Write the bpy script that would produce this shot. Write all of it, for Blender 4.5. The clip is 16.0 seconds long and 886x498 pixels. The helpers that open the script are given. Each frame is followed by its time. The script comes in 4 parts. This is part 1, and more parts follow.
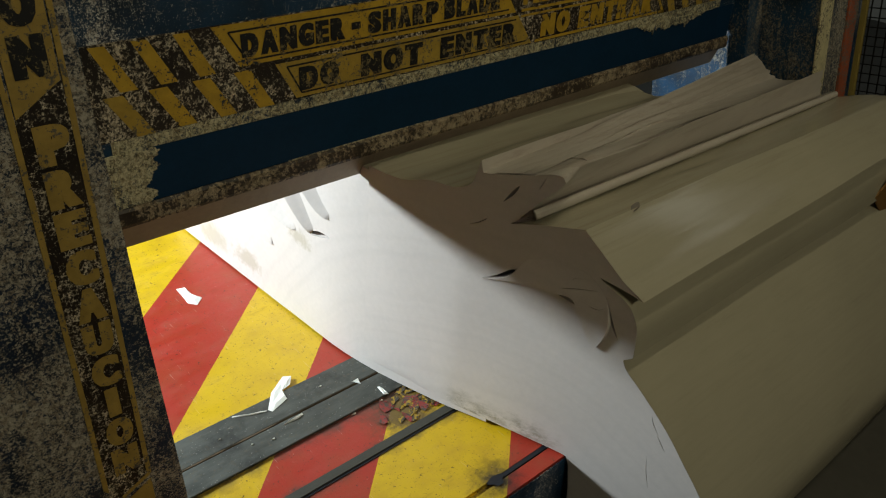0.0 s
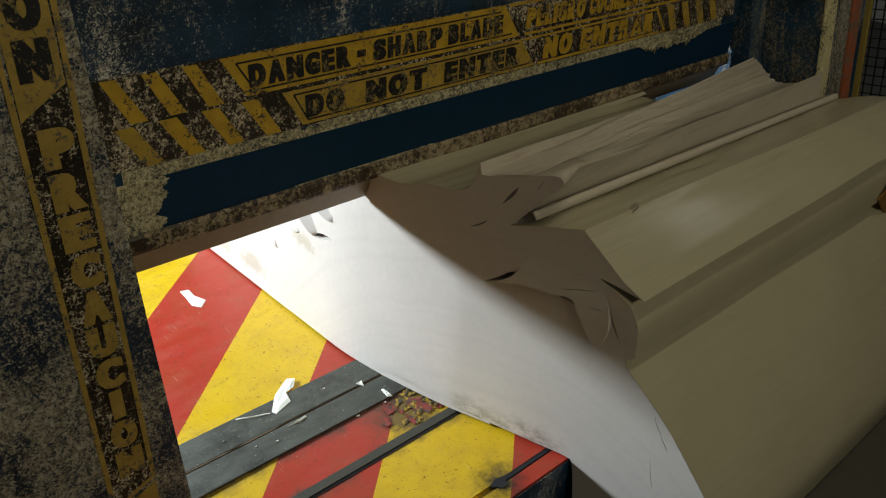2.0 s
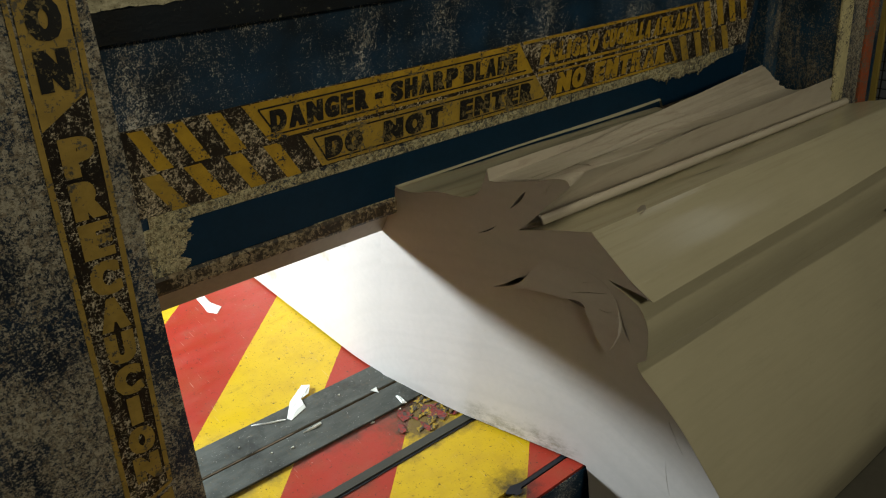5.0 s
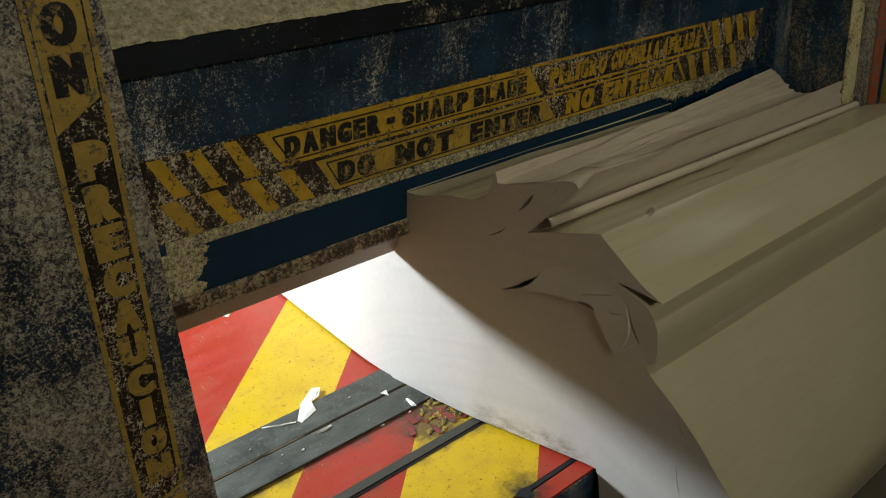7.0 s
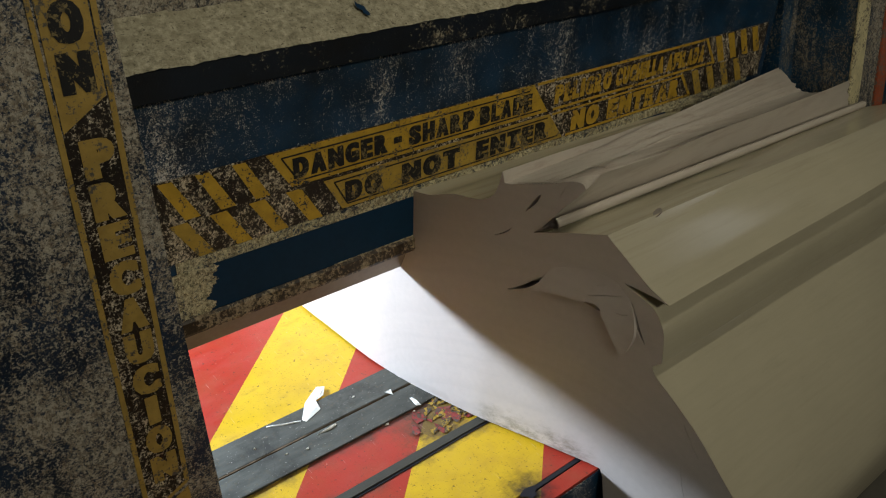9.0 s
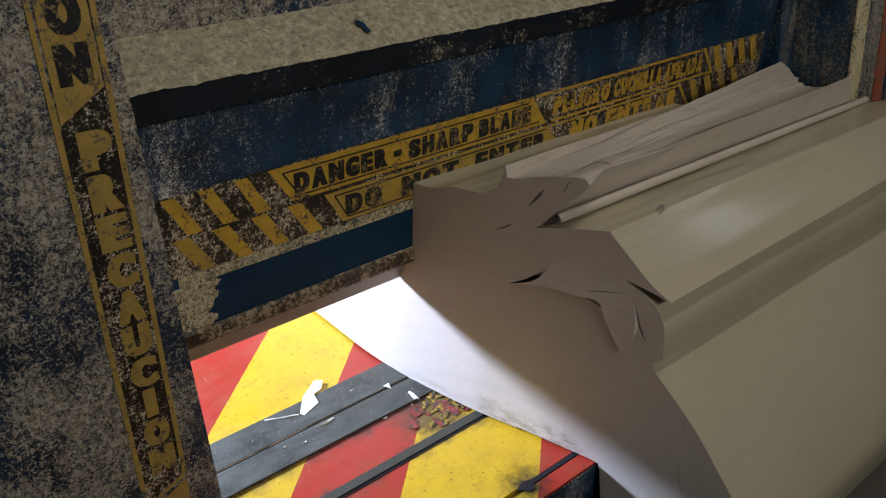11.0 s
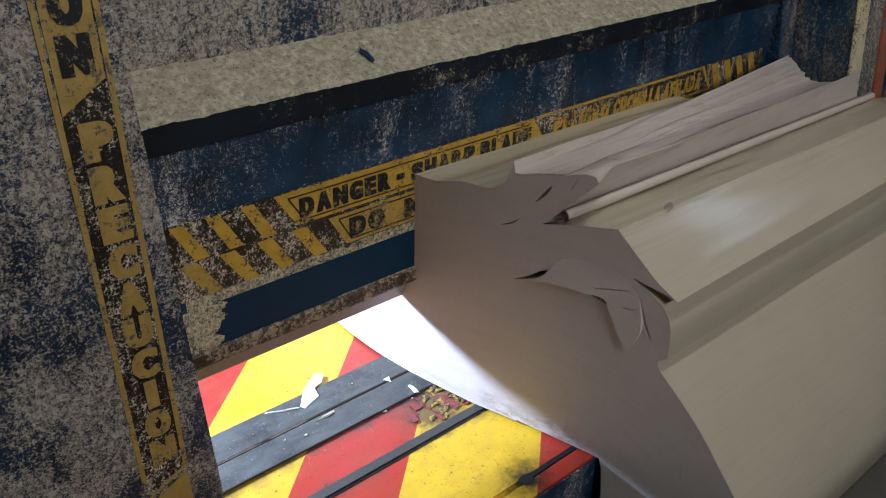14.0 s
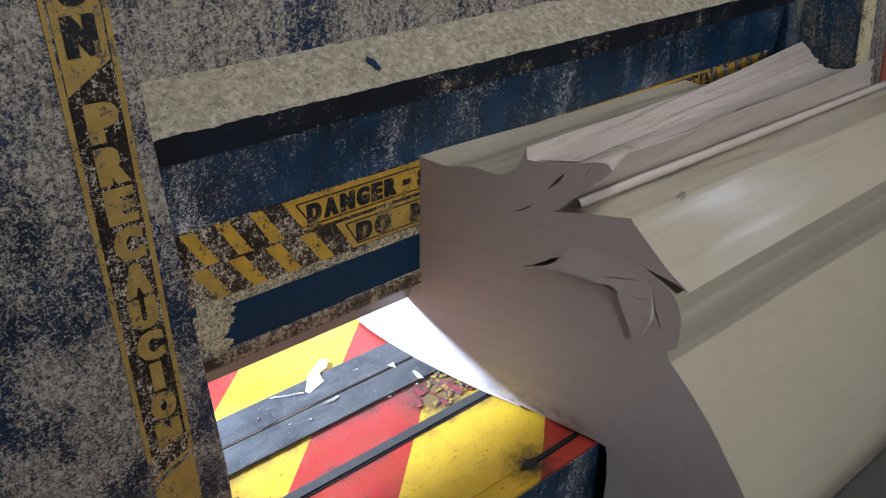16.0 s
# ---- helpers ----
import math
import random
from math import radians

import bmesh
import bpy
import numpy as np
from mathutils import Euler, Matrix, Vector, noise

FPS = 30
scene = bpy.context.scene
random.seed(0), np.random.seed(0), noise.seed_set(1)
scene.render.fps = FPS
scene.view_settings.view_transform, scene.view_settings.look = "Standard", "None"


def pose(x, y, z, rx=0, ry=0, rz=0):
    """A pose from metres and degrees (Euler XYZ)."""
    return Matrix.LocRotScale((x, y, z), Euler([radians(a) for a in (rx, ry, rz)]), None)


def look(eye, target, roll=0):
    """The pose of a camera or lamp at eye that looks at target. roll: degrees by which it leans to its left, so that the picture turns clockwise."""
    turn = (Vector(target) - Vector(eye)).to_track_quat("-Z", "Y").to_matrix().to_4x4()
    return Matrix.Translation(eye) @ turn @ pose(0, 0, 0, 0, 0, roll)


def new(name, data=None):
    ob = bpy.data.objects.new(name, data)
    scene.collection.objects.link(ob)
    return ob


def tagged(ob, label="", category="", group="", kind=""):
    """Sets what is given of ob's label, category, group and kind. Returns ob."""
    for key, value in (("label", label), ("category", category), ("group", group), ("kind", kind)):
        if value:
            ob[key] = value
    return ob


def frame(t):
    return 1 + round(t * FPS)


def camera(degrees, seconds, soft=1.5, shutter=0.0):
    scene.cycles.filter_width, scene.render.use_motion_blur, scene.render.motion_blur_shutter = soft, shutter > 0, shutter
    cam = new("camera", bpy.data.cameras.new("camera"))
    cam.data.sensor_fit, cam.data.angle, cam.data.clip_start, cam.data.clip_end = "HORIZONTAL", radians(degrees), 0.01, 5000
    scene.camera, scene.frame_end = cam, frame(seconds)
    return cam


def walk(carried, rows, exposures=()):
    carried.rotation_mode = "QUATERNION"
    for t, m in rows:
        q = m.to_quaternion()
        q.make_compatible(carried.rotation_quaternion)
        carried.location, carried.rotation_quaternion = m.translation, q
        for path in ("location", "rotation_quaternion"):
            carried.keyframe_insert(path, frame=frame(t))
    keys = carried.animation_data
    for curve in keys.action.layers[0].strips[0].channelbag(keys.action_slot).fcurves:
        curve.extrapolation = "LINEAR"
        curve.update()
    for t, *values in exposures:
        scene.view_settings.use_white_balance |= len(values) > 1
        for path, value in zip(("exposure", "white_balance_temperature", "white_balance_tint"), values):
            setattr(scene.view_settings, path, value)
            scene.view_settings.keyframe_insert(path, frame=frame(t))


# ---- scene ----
cam = camera(59.1, 16.0, 1.15)
PATH = [
    (0, (-1.391, -1.849, 2.003), (-0.232, -0.597, 0.959), 3.1),
    (0.5, (-1.394, -1.853, 2.002), (-0.241, -0.596, 0.957), 3.0),
    (1, (-1.393, -1.847, 2.001), (-0.24, -0.592, 0.955), 3.0),
    (1.5, (-1.392, -1.847, 2.006), (-0.239, -0.591, 0.96), 3.0),
    (2, (-1.392, -1.85, 2.005), (-0.238, -0.59, 0.965), 2.9),
    (2.5, (-1.394, -1.851, 2.005), (-0.243, -0.585, 0.97), 2.8),
    (3, (-1.396, -1.845, 2.005), (-0.248, -0.578, 0.969), 2.8),
    (3.5, (-1.395, -1.843, 2.006), (-0.248, -0.574, 0.97), 2.8),
    (4, (-1.396, -1.847, 2.008), (-0.253, -0.571, 0.976), 2.6),
    (6.5, (-1.403, -1.848, 2.009), (-0.282, -0.545, 0.987), 1.9),
    (7, (-1.405, -1.857, 2.009), (-0.287, -0.548, 0.991), 1.8),
    (7.5, (-1.404, -1.848, 2.01), (-0.283, -0.542, 0.992), 2.0),
    (8, (-1.404, -1.855, 2.008), (-0.285, -0.544, 0.993), 1.8),
    (8.5, (-1.406, -1.851, 2.008), (-0.291, -0.539, 0.991), 1.8),
    (9, (-1.409, -1.852, 2.006), (-0.297, -0.538, 0.987), 1.8),
    (11.5, (-1.408, -1.856, 2.001), (-0.298, -0.55, 0.972), 2.0),
    (12, (-1.407, -1.854, 2.002), (-0.294, -0.548, 0.974), 2.0),
    (12.5, (-1.414, -1.855, 1.998), (-0.305, -0.546, 0.969), 1.8),
    (13, (-1.413, -1.86, 1.994), (-0.312, -0.548, 0.962), 1.8),
    (13.5, (-1.413, -1.865, 1.993), (-0.312, -0.554, 0.959), 1.9),
    (14, (-1.415, -1.86, 1.995), (-0.307, -0.557, 0.958), 2.1),
    (14.5, (-1.414, -1.862, 1.991), (-0.31, -0.557, 0.953), 2.0),
    (15, (-1.418, -1.863, 1.986), (-0.318, -0.559, 0.944), 2.1),
    (15.5, (-1.418, -1.871, 1.982), (-0.325, -0.565, 0.933), 2.1),
    (16, (-1.42, -1.873, 1.98), (-0.33, -0.57, 0.924), 2.0),
]
EXPOSURES = [(0, -0.56, 7100, 3), (1, -0.43, 7100, 3), (3, -0.42, 7100, 3), (4, -0.28, 7100, 3), (7, -0.17, 7100, 3), (9, -0.02, 6500, 9), (11.5, 0.22, 5950, 17), (12, 0.22, 5850, 17), (12.5, 0.46, 5770, 18), (14, 0.69, 5480, 19), (16, 0.98, 5350, 22)]
walk(cam, [(t, look(eye, target, roll)) for t, eye, target, roll in PATH], EXPOSURES)

# ---------------------------------------------------------------- light
world = bpy.data.worlds.new("hall_air")
world.use_nodes = True
world.node_tree.nodes["Background"].inputs[0].default_value = (0.6, 0.65, 0.75, 1)
world.node_tree.nodes["Background"].inputs[1].default_value = 0.006
scene.world = world


def area_lamp(name, eye, target, size_x, size_y, watts, colour):
    data = bpy.data.lights.new(name, "AREA")
    data.shape, data.size, data.size_y, data.energy, data.color = "RECTANGLE", size_x, size_y, watts, colour
    ob = new(name, data)
    ob.matrix_world = look(eye, target)
    return ob


# flood lamp behind the machine, and two ceiling fittings over the operator's side
REAR_EYE = (-2.50, 2.75, 1.80)
area_lamp("flood_light", REAR_EYE, (0.0, 0.0, 0.3), 0.62, 0.50, 535, (0.725, 0.848, 1.0))
area_lamp("hall_light_a", (0.45, -5.1, 3.75), (-0.1, 0.0, 0.7), 1.6, 0.5, 54, (1.0, 0.925, 0.715))
area_lamp("hall_light_b", (0.3, -1.4, 4.7), (0.3, -0.6, 0.8), 1.5, 0.25, 27, (1.0, 0.925, 0.715))


# ---------------------------------------------------------------- materials
class Nodes:
    """A small wrapper to write node trees in few lines."""

    def __init__(self, name, rough=0.6, metal=0.0):
        self.mat = bpy.data.materials.new(name)
        self.mat.use_nodes = True
        self.tree = self.mat.node_tree
        self.bsdf = self.tree.nodes["Principled BSDF"]
        self.bsdf.inputs["Roughness"].default_value = rough
        self.bsdf.inputs["Metallic"].default_value = metal
        self.coord = self.tree.nodes.new("ShaderNodeTexCoord").outputs["Object"]

    def put(self, socket, value):
        if hasattr(value, "is_linked"):
            self.tree.links.new(value, socket)
        else:
            socket.default_value = value

    def place(self, scale=(1, 1, 1), turn=(0, 0, 0), shift=(0, 0, 0)):
        n = self.tree.nodes.new("ShaderNodeMapping")
        n.inputs["Scale"].default_value, n.inputs["Rotation"].default_value = scale, turn
        n.inputs["Location"].default_value = shift
        self.put(n.inputs["Vector"], self.coord)
        return n.outputs[0]

    def noise(self, scale, detail=4, rough=0.6, where=None):
        n = self.tree.nodes.new("ShaderNodeTexNoise")
        n.inputs["Scale"].default_value, n.inputs["Detail"].default_value = scale, detail
        n.inputs["Roughness"].default_value = rough
        self.put(n.inputs["Vector"], where or self.coord)
        return n.outputs["Fac"]

    def ramp(self, fac, *stops, hard=False):
        n = self.tree.nodes.new("ShaderNodeValToRGB")
        n.color_ramp.interpolation = "CONSTANT" if hard else "LINEAR"
        while len(n.color_ramp.elements) < len(stops):
            n.color_ramp.elements.new(0.5)
        for e, (p, c) in zip(n.color_ramp.elements, stops):
            e.position, e.color = p, ((c, c, c, 1) if isinstance(c, (int, float)) else (*c, 1))
        self.put(n.inputs[0], fac)
        return n.outputs[0]

    def mix(self, fac, a, b, kind="MIX"):
        n = self.tree.nodes.new("ShaderNodeMix")
        n.data_type, n.blend_type = "RGBA", kind
        self.put(n.inputs["Factor"], fac)
        for s, v in ((n.inputs["A"], a), (n.inputs["B"], b)):
            self.put(s, (*v, 1) if isinstance(v, tuple) else v)
        return n.outputs["Result"]

    def math(self, op, a, b=0.0):
        n = self.tree.nodes.new("ShaderNodeMath")
        n.operation = op
        self.put(n.inputs[0], a)
        self.put(n.inputs[1], b)
        return n.outputs[0]

    def axis(self, which, where=None):
        n = self.tree.nodes.new("ShaderNodeSeparateXYZ")
        self.put(n.inputs[0], where or self.coord)
        return n.outputs[which]

    def done(self, colour, bump=None, height=0.002, rough=None):
        self.put(self.bsdf.inputs["Base Color"], (*colour, 1) if isinstance(colour, tuple) else colour)
        if bump is not None:
            n = self.tree.nodes.new("ShaderNodeBump")
            n.inputs["Distance"].default_value, n.inputs["Strength"].default_value = height, 0.7
            self.put(n.inputs["Height"], bump)
            self.tree.links.new(n.outputs[0], self.bsdf.inputs["Normal"])
        if rough is not None:
            self.put(self.bsdf.inputs["Roughness"], rough)
        return self.mat


NAVY = (0.006, 0.025, 0.062)
DUST = (0.30, 0.275, 0.235)


def dusty_paint(name, base, dust, amount, streak=0.35, fine=95, patchy=0.10, run=0.20, soft=0.022):
    """Oily navy paint under clotted paper dust: fine specks, clots, vertical runs and barer patches."""
    n = Nodes(name, 0.75)
    specks = n.noise(fine, 5, 0.72)
    coarse = n.noise(fine * 0.38, 4, 0.7, n.place((1, 1, 0.8)))
    clots = n.noise(7, 6, 0.7, n.place((1, 1, streak)))
    runs = n.noise(26, 4, 0.65, n.place((1.2, 1.2, 0.22)))
    broad = n.noise(4.2, 5, 0.6, n.place((1, 1, streak), (0, 0, 0), (3, 1, 7)))
    total = n.math("ADD", n.math("MULTIPLY", specks, 0.52), n.math("ADD", n.math("MULTIPLY", clots, 0.24), n.math("ADD", n.math("MULTIPLY", runs, run), 0.10 - run / 2)))
    total = n.math("ADD", n.math("ADD", total, n.math("MULTIPLY", coarse, 0.24)), n.math("MULTIPLY", n.math("SUBTRACT", broad, 0.5), patchy * 4))
    # flakes of matted dust, each lying on or missing as a whole
    cells = n.tree.nodes.new("ShaderNodeTexVoronoi")
    cells.inputs["Scale"].default_value, cells.inputs["Detail"].default_value = fine * 0.62, 1.0
    warp = n.tree.nodes.new("ShaderNodeVectorMath")
    warp.operation = "MULTIPLY_ADD"
    n.put(warp.inputs[0], n.tree.nodes[coarse.node.name].outputs["Color"])
    warp.inputs[1].default_value = (0.03, 0.03, 0.03)
    n.put(warp.inputs[2], n.coord)
    n.put(cells.inputs["Vector"], warp.outputs[0])
    flake = n.axis(0, cells.outputs["Color"])
    total = n.math("ADD", total, n.math("MULTIPLY", n.math("SUBTRACT", flake, 0.5), 0.055))
    cover = n.ramp(total, (amount - soft, 0.0), (amount + soft, 1.0))
    tone = n.mix(n.ramp(n.noise(fine * 0.6, 4, 0.75), (0.32, 0.0), (0.68, 1.0)), tuple(v * 0.20 for v in dust), tuple(min(1, v * 1.9) for v in dust))
    rusty = n.mix(n.ramp(n.noise(fine * 0.25, 5, 0.7), (0.42, 0.0), (0.62, 0.65)), tone, (dust[0] * 0.55, dust[1] * 0.42, dust[2] * 0.32))
    flecks = n.noise(fine * 1.5, 2, 0.5, n.place((1, 1, 1), (0, 0, 0), (5, 2, 9)))
    rusty = n.mix(n.ramp(flecks, (0.60, 0.0), (0.66, 0.8)), rusty, tuple(min(1, v * 2.0) for v in dust))
    rusty = n.mix(n.ramp(flecks, (0.34, 0.85), (0.40, 0.0)), rusty, tuple(v * 0.10 for v in dust))
    rusty = n.mix(n.ramp(n.axis(1, cells.outputs["Color"]), (0.10, 0.65), (0.30, 0.0)), rusty, tuple(v * 0.22 for v in dust))
    rusty = n.mix(n.ramp(n.axis(1, cells.outputs["Color"]), (0.80, 0.0), (0.95, 0.6)), rusty, tuple(min(1, v * 1.75) for v in dust))
    under = n.mix(n.ramp(n.noise(5, 5), (0.4, 0.0), (0.65, 1.0)), base, tuple(v * 0.35 for v in base))
    return n.done(n.mix(cover, under, rusty), total, 0.003, n.ramp(cover, (0.0, 0.45), (1.0, 0.92)))


def worn_paint(name, colour, show, amount, dirt=(0.05, 0.045, 0.035)):
    """Stencil paint with specks worn through and grime on it."""
    n = Nodes(name, 0.6)
    chips = n.math("ADD", n.math("MULTIPLY", n.noise(110, 5, 0.72), 0.6), n.math("MULTIPLY", n.noise(11, 5, 0.65), 0.5))
    worn = n.ramp(chips, (amount - 0.015, 0.0), (amount + 0.02, 1.0))
    tone = n.mix(n.ramp(n.noise(14, 6, 0.7), (0.35, 0.0), (0.7, 0.75)), colour, tuple(v * 0.55 for v in colour))
    bare = n.mix(n.noise(60, 4), show, dirt)
    return n.done(n.mix(worn, tone, bare), chips, 0.0015)


def plain(name, colour, rough=0.6, metal=0.0, scale=20, spread=0.35, height=0.001):
    n = Nodes(name, rough, metal)
    g = n.math("ADD", n.math("MULTIPLY", n.noise(scale, 6, 0.65), 0.6), n.math("MULTIPLY", n.noise(scale * 7, 3, 0.6), 0.4))
    a, b = tuple(v * (1 - spread) for v in colour), tuple(min(1, v * (1 + spread)) for v in colour)
    return n.done(n.mix(g, a, b), g, height)


def bed_paint():
    """Red and yellow hazard stripes at 45 degrees, scuffed and greasy."""
    n = Nodes("striped_bed_paint", 0.42)
    u = n.math("SUBTRACT", n.axis(1), n.math("MULTIPLY", n.axis(0), 0.9))
    red, yellow = (0.36, 0.030, 0.016), (0.59, 0.375, 0.011)
    wob = n.math("MULTIPLY", n.math("SUBTRACT", n.noise(30, 3), 0.5), 0.004)
    pos = n.math("DIVIDE", n.math("ADD", n.math("ADD", u, wob), 4.0), 8.0)
    edges = (-2.26, -1.75, -1.24, -0.728, -0.125, 0.332, 0.838, 1.35, 1.86, 2.37)
    stops = [(0.0, yellow)] + [((e + 4) / 8, yellow if i % 2 else red) for i, e in enumerate(edges)]
    paint = n.ramp(pos, *stops, hard=True)
    paint = n.mix(n.ramp(n.noise(7, 6, 0.7), (0.45, 0.0), (0.75, 0.30)), paint, (0.22, 0.10, 0.03))
    scr = n.noise(9, 8, 0.75, n.place((9, 1.5, 1), (0, 0, 0.5)))
    paint = n.mix(n.ramp(scr, (0.62, 0.0), (0.70, 0.12)), paint, (0.62, 0.50, 0.42))
    scr2 = n.noise(30, 6, 0.75, n.place((1.2, 7, 1), (0, 0, 0.5)))
    paint = n.mix(n.ramp(scr2, (0.640, 0.0), (0.665, 0.75)), paint, (0.06, 0.035, 0.02))
    spots = n.noise(48, 6, 0.75)
    paint = n.mix(n.ramp(spots, (0.600, 0.0), (0.650, 0.85)), paint, (0.03, 0.022, 0.015))
    dots = n.noise(130, 2, 0.5, n.place((1, 1, 1), (0, 0, 0), (4, 8, 2)))
    paint = n.mix(n.ramp(dots, (0.685, 0.0), (0.71, 0.85)), paint, (0.035, 0.025, 0.015))
    thin = n.noise(10, 3, 0.6, n.place((7, 0.8, 1), (0, 0, -0.9), (6, 2, 3)))
    paint = n.mix(n.ramp(thin, (0.705, 0.0), (0.72, 0.7)), paint, (0.07, 0.045, 0.02))
    rail = n.math("ABSOLUTE", n.math("ADD", n.axis(1), 0.315))
    edge = n.math("ABSOLUTE", n.math("ADD", n.axis(1), 0.115))
    near = n.math("MINIMUM", rail, edge)
    film = n.math("ADD", near, n.math("MULTIPLY", n.noise(9, 6, 0.7), 0.16))
    paint = n.mix(n.ramp(film, (0.075, 0.75), (0.125, 0.0)), paint, (0.05, 0.038, 0.028))
    far = n.tree.nodes.new("ShaderNodeVectorMath")
    far.operation = "DISTANCE"
    n.put(far.inputs[0], n.coord)
    far.inputs[1].default_value = (0.01, -0.665, 0.0)
    soot = n.math("ADD", far.outputs["Value"], n.math("MULTIPLY", n.noise(16, 6, 0.75), 0.20))
    paint = n.mix(n.ramp(soot, (0.12, 0.95), (0.21, 0.0)), paint, (0.015, 0.012, 0.010))
    pile = n.tree.nodes.new("ShaderNodeVectorMath")
    pile.operation = "DISTANCE"
    n.put(pile.inputs[0], n.place((0.75, 1, 1)))
    pile.inputs[1].default_value = (-0.02, -0.20, 0.0)
    old = n.math("ADD", pile.outputs["Value"], n.math("MULTIPLY", n.noise(22, 6, 0.75), 0.22))
    paint = n.mix(n.ramp(old, (0.17, 0.85), (0.24, 0.0)), paint, (0.07, 0.042, 0.022))
    rub = n.noise(60, 3, 0.6, n.place((1, 1, 1), (0, 0, 0), (7, 3, 1)))
    paint = n.mix(n.ramp(rub, (0.70, 0.0), (0.74, 0.5)), paint, (0.66, 0.40, 0.32))
    haze = n.noise(11, 6, 0.7, n.place((0.7, 1.3, 1), (0, 0, 0.6), (2, 5, 0)))
    paint = n.mix(n.ramp(haze, (0.50, 0.0), (0.72, 0.06)), paint, (0.50, 0.27, 0.20))
    fleck = n.tree.nodes.new("ShaderNodeTexVoronoi")
    fleck.inputs["Scale"].default_value = 26
    n.put(fleck.inputs["Vector"], n.place((1, 1.6, 1), (0, 0, 0.4)))
    chip = n.math("ADD", fleck.outputs["Distance"], n.math("MULTIPLY", n.noise(90, 3, 0.6), 0.16))
    some = n.ramp(n.axis(0, fleck.outputs["Color"]), (0.42, 0.0), (0.44, 1.0))
    paint = n.mix(n.math("MULTIPLY", n.ramp(chip, (0.13, 0.9), (0.15, 0.0)), some), paint, (0.04, 0.028, 0.018))
    line = n.noise(16, 2, 0.4, n.place((14, 0.6, 1), (0, 0, 0.75), (3, 1, 0)))
    paint = n.mix(n.ramp(line, (0.715, 0.0), (0.74, 0.30)), paint, (0.70, 0.52, 0.42))
    grease = n.noise(6.5, 7, 0.72, n.place((0.5, 1.6, 1)))
    paint = n.mix(n.ramp(grease, (0.60, 0.0), (0.72, 0.40)), paint, (0.10, 0.060, 0.02))
    return n.done(paint, n.math("ADD", spots, scr), 0.0012, n.ramp(grease, (0.4, 0.34), (0.7, 0.6)))


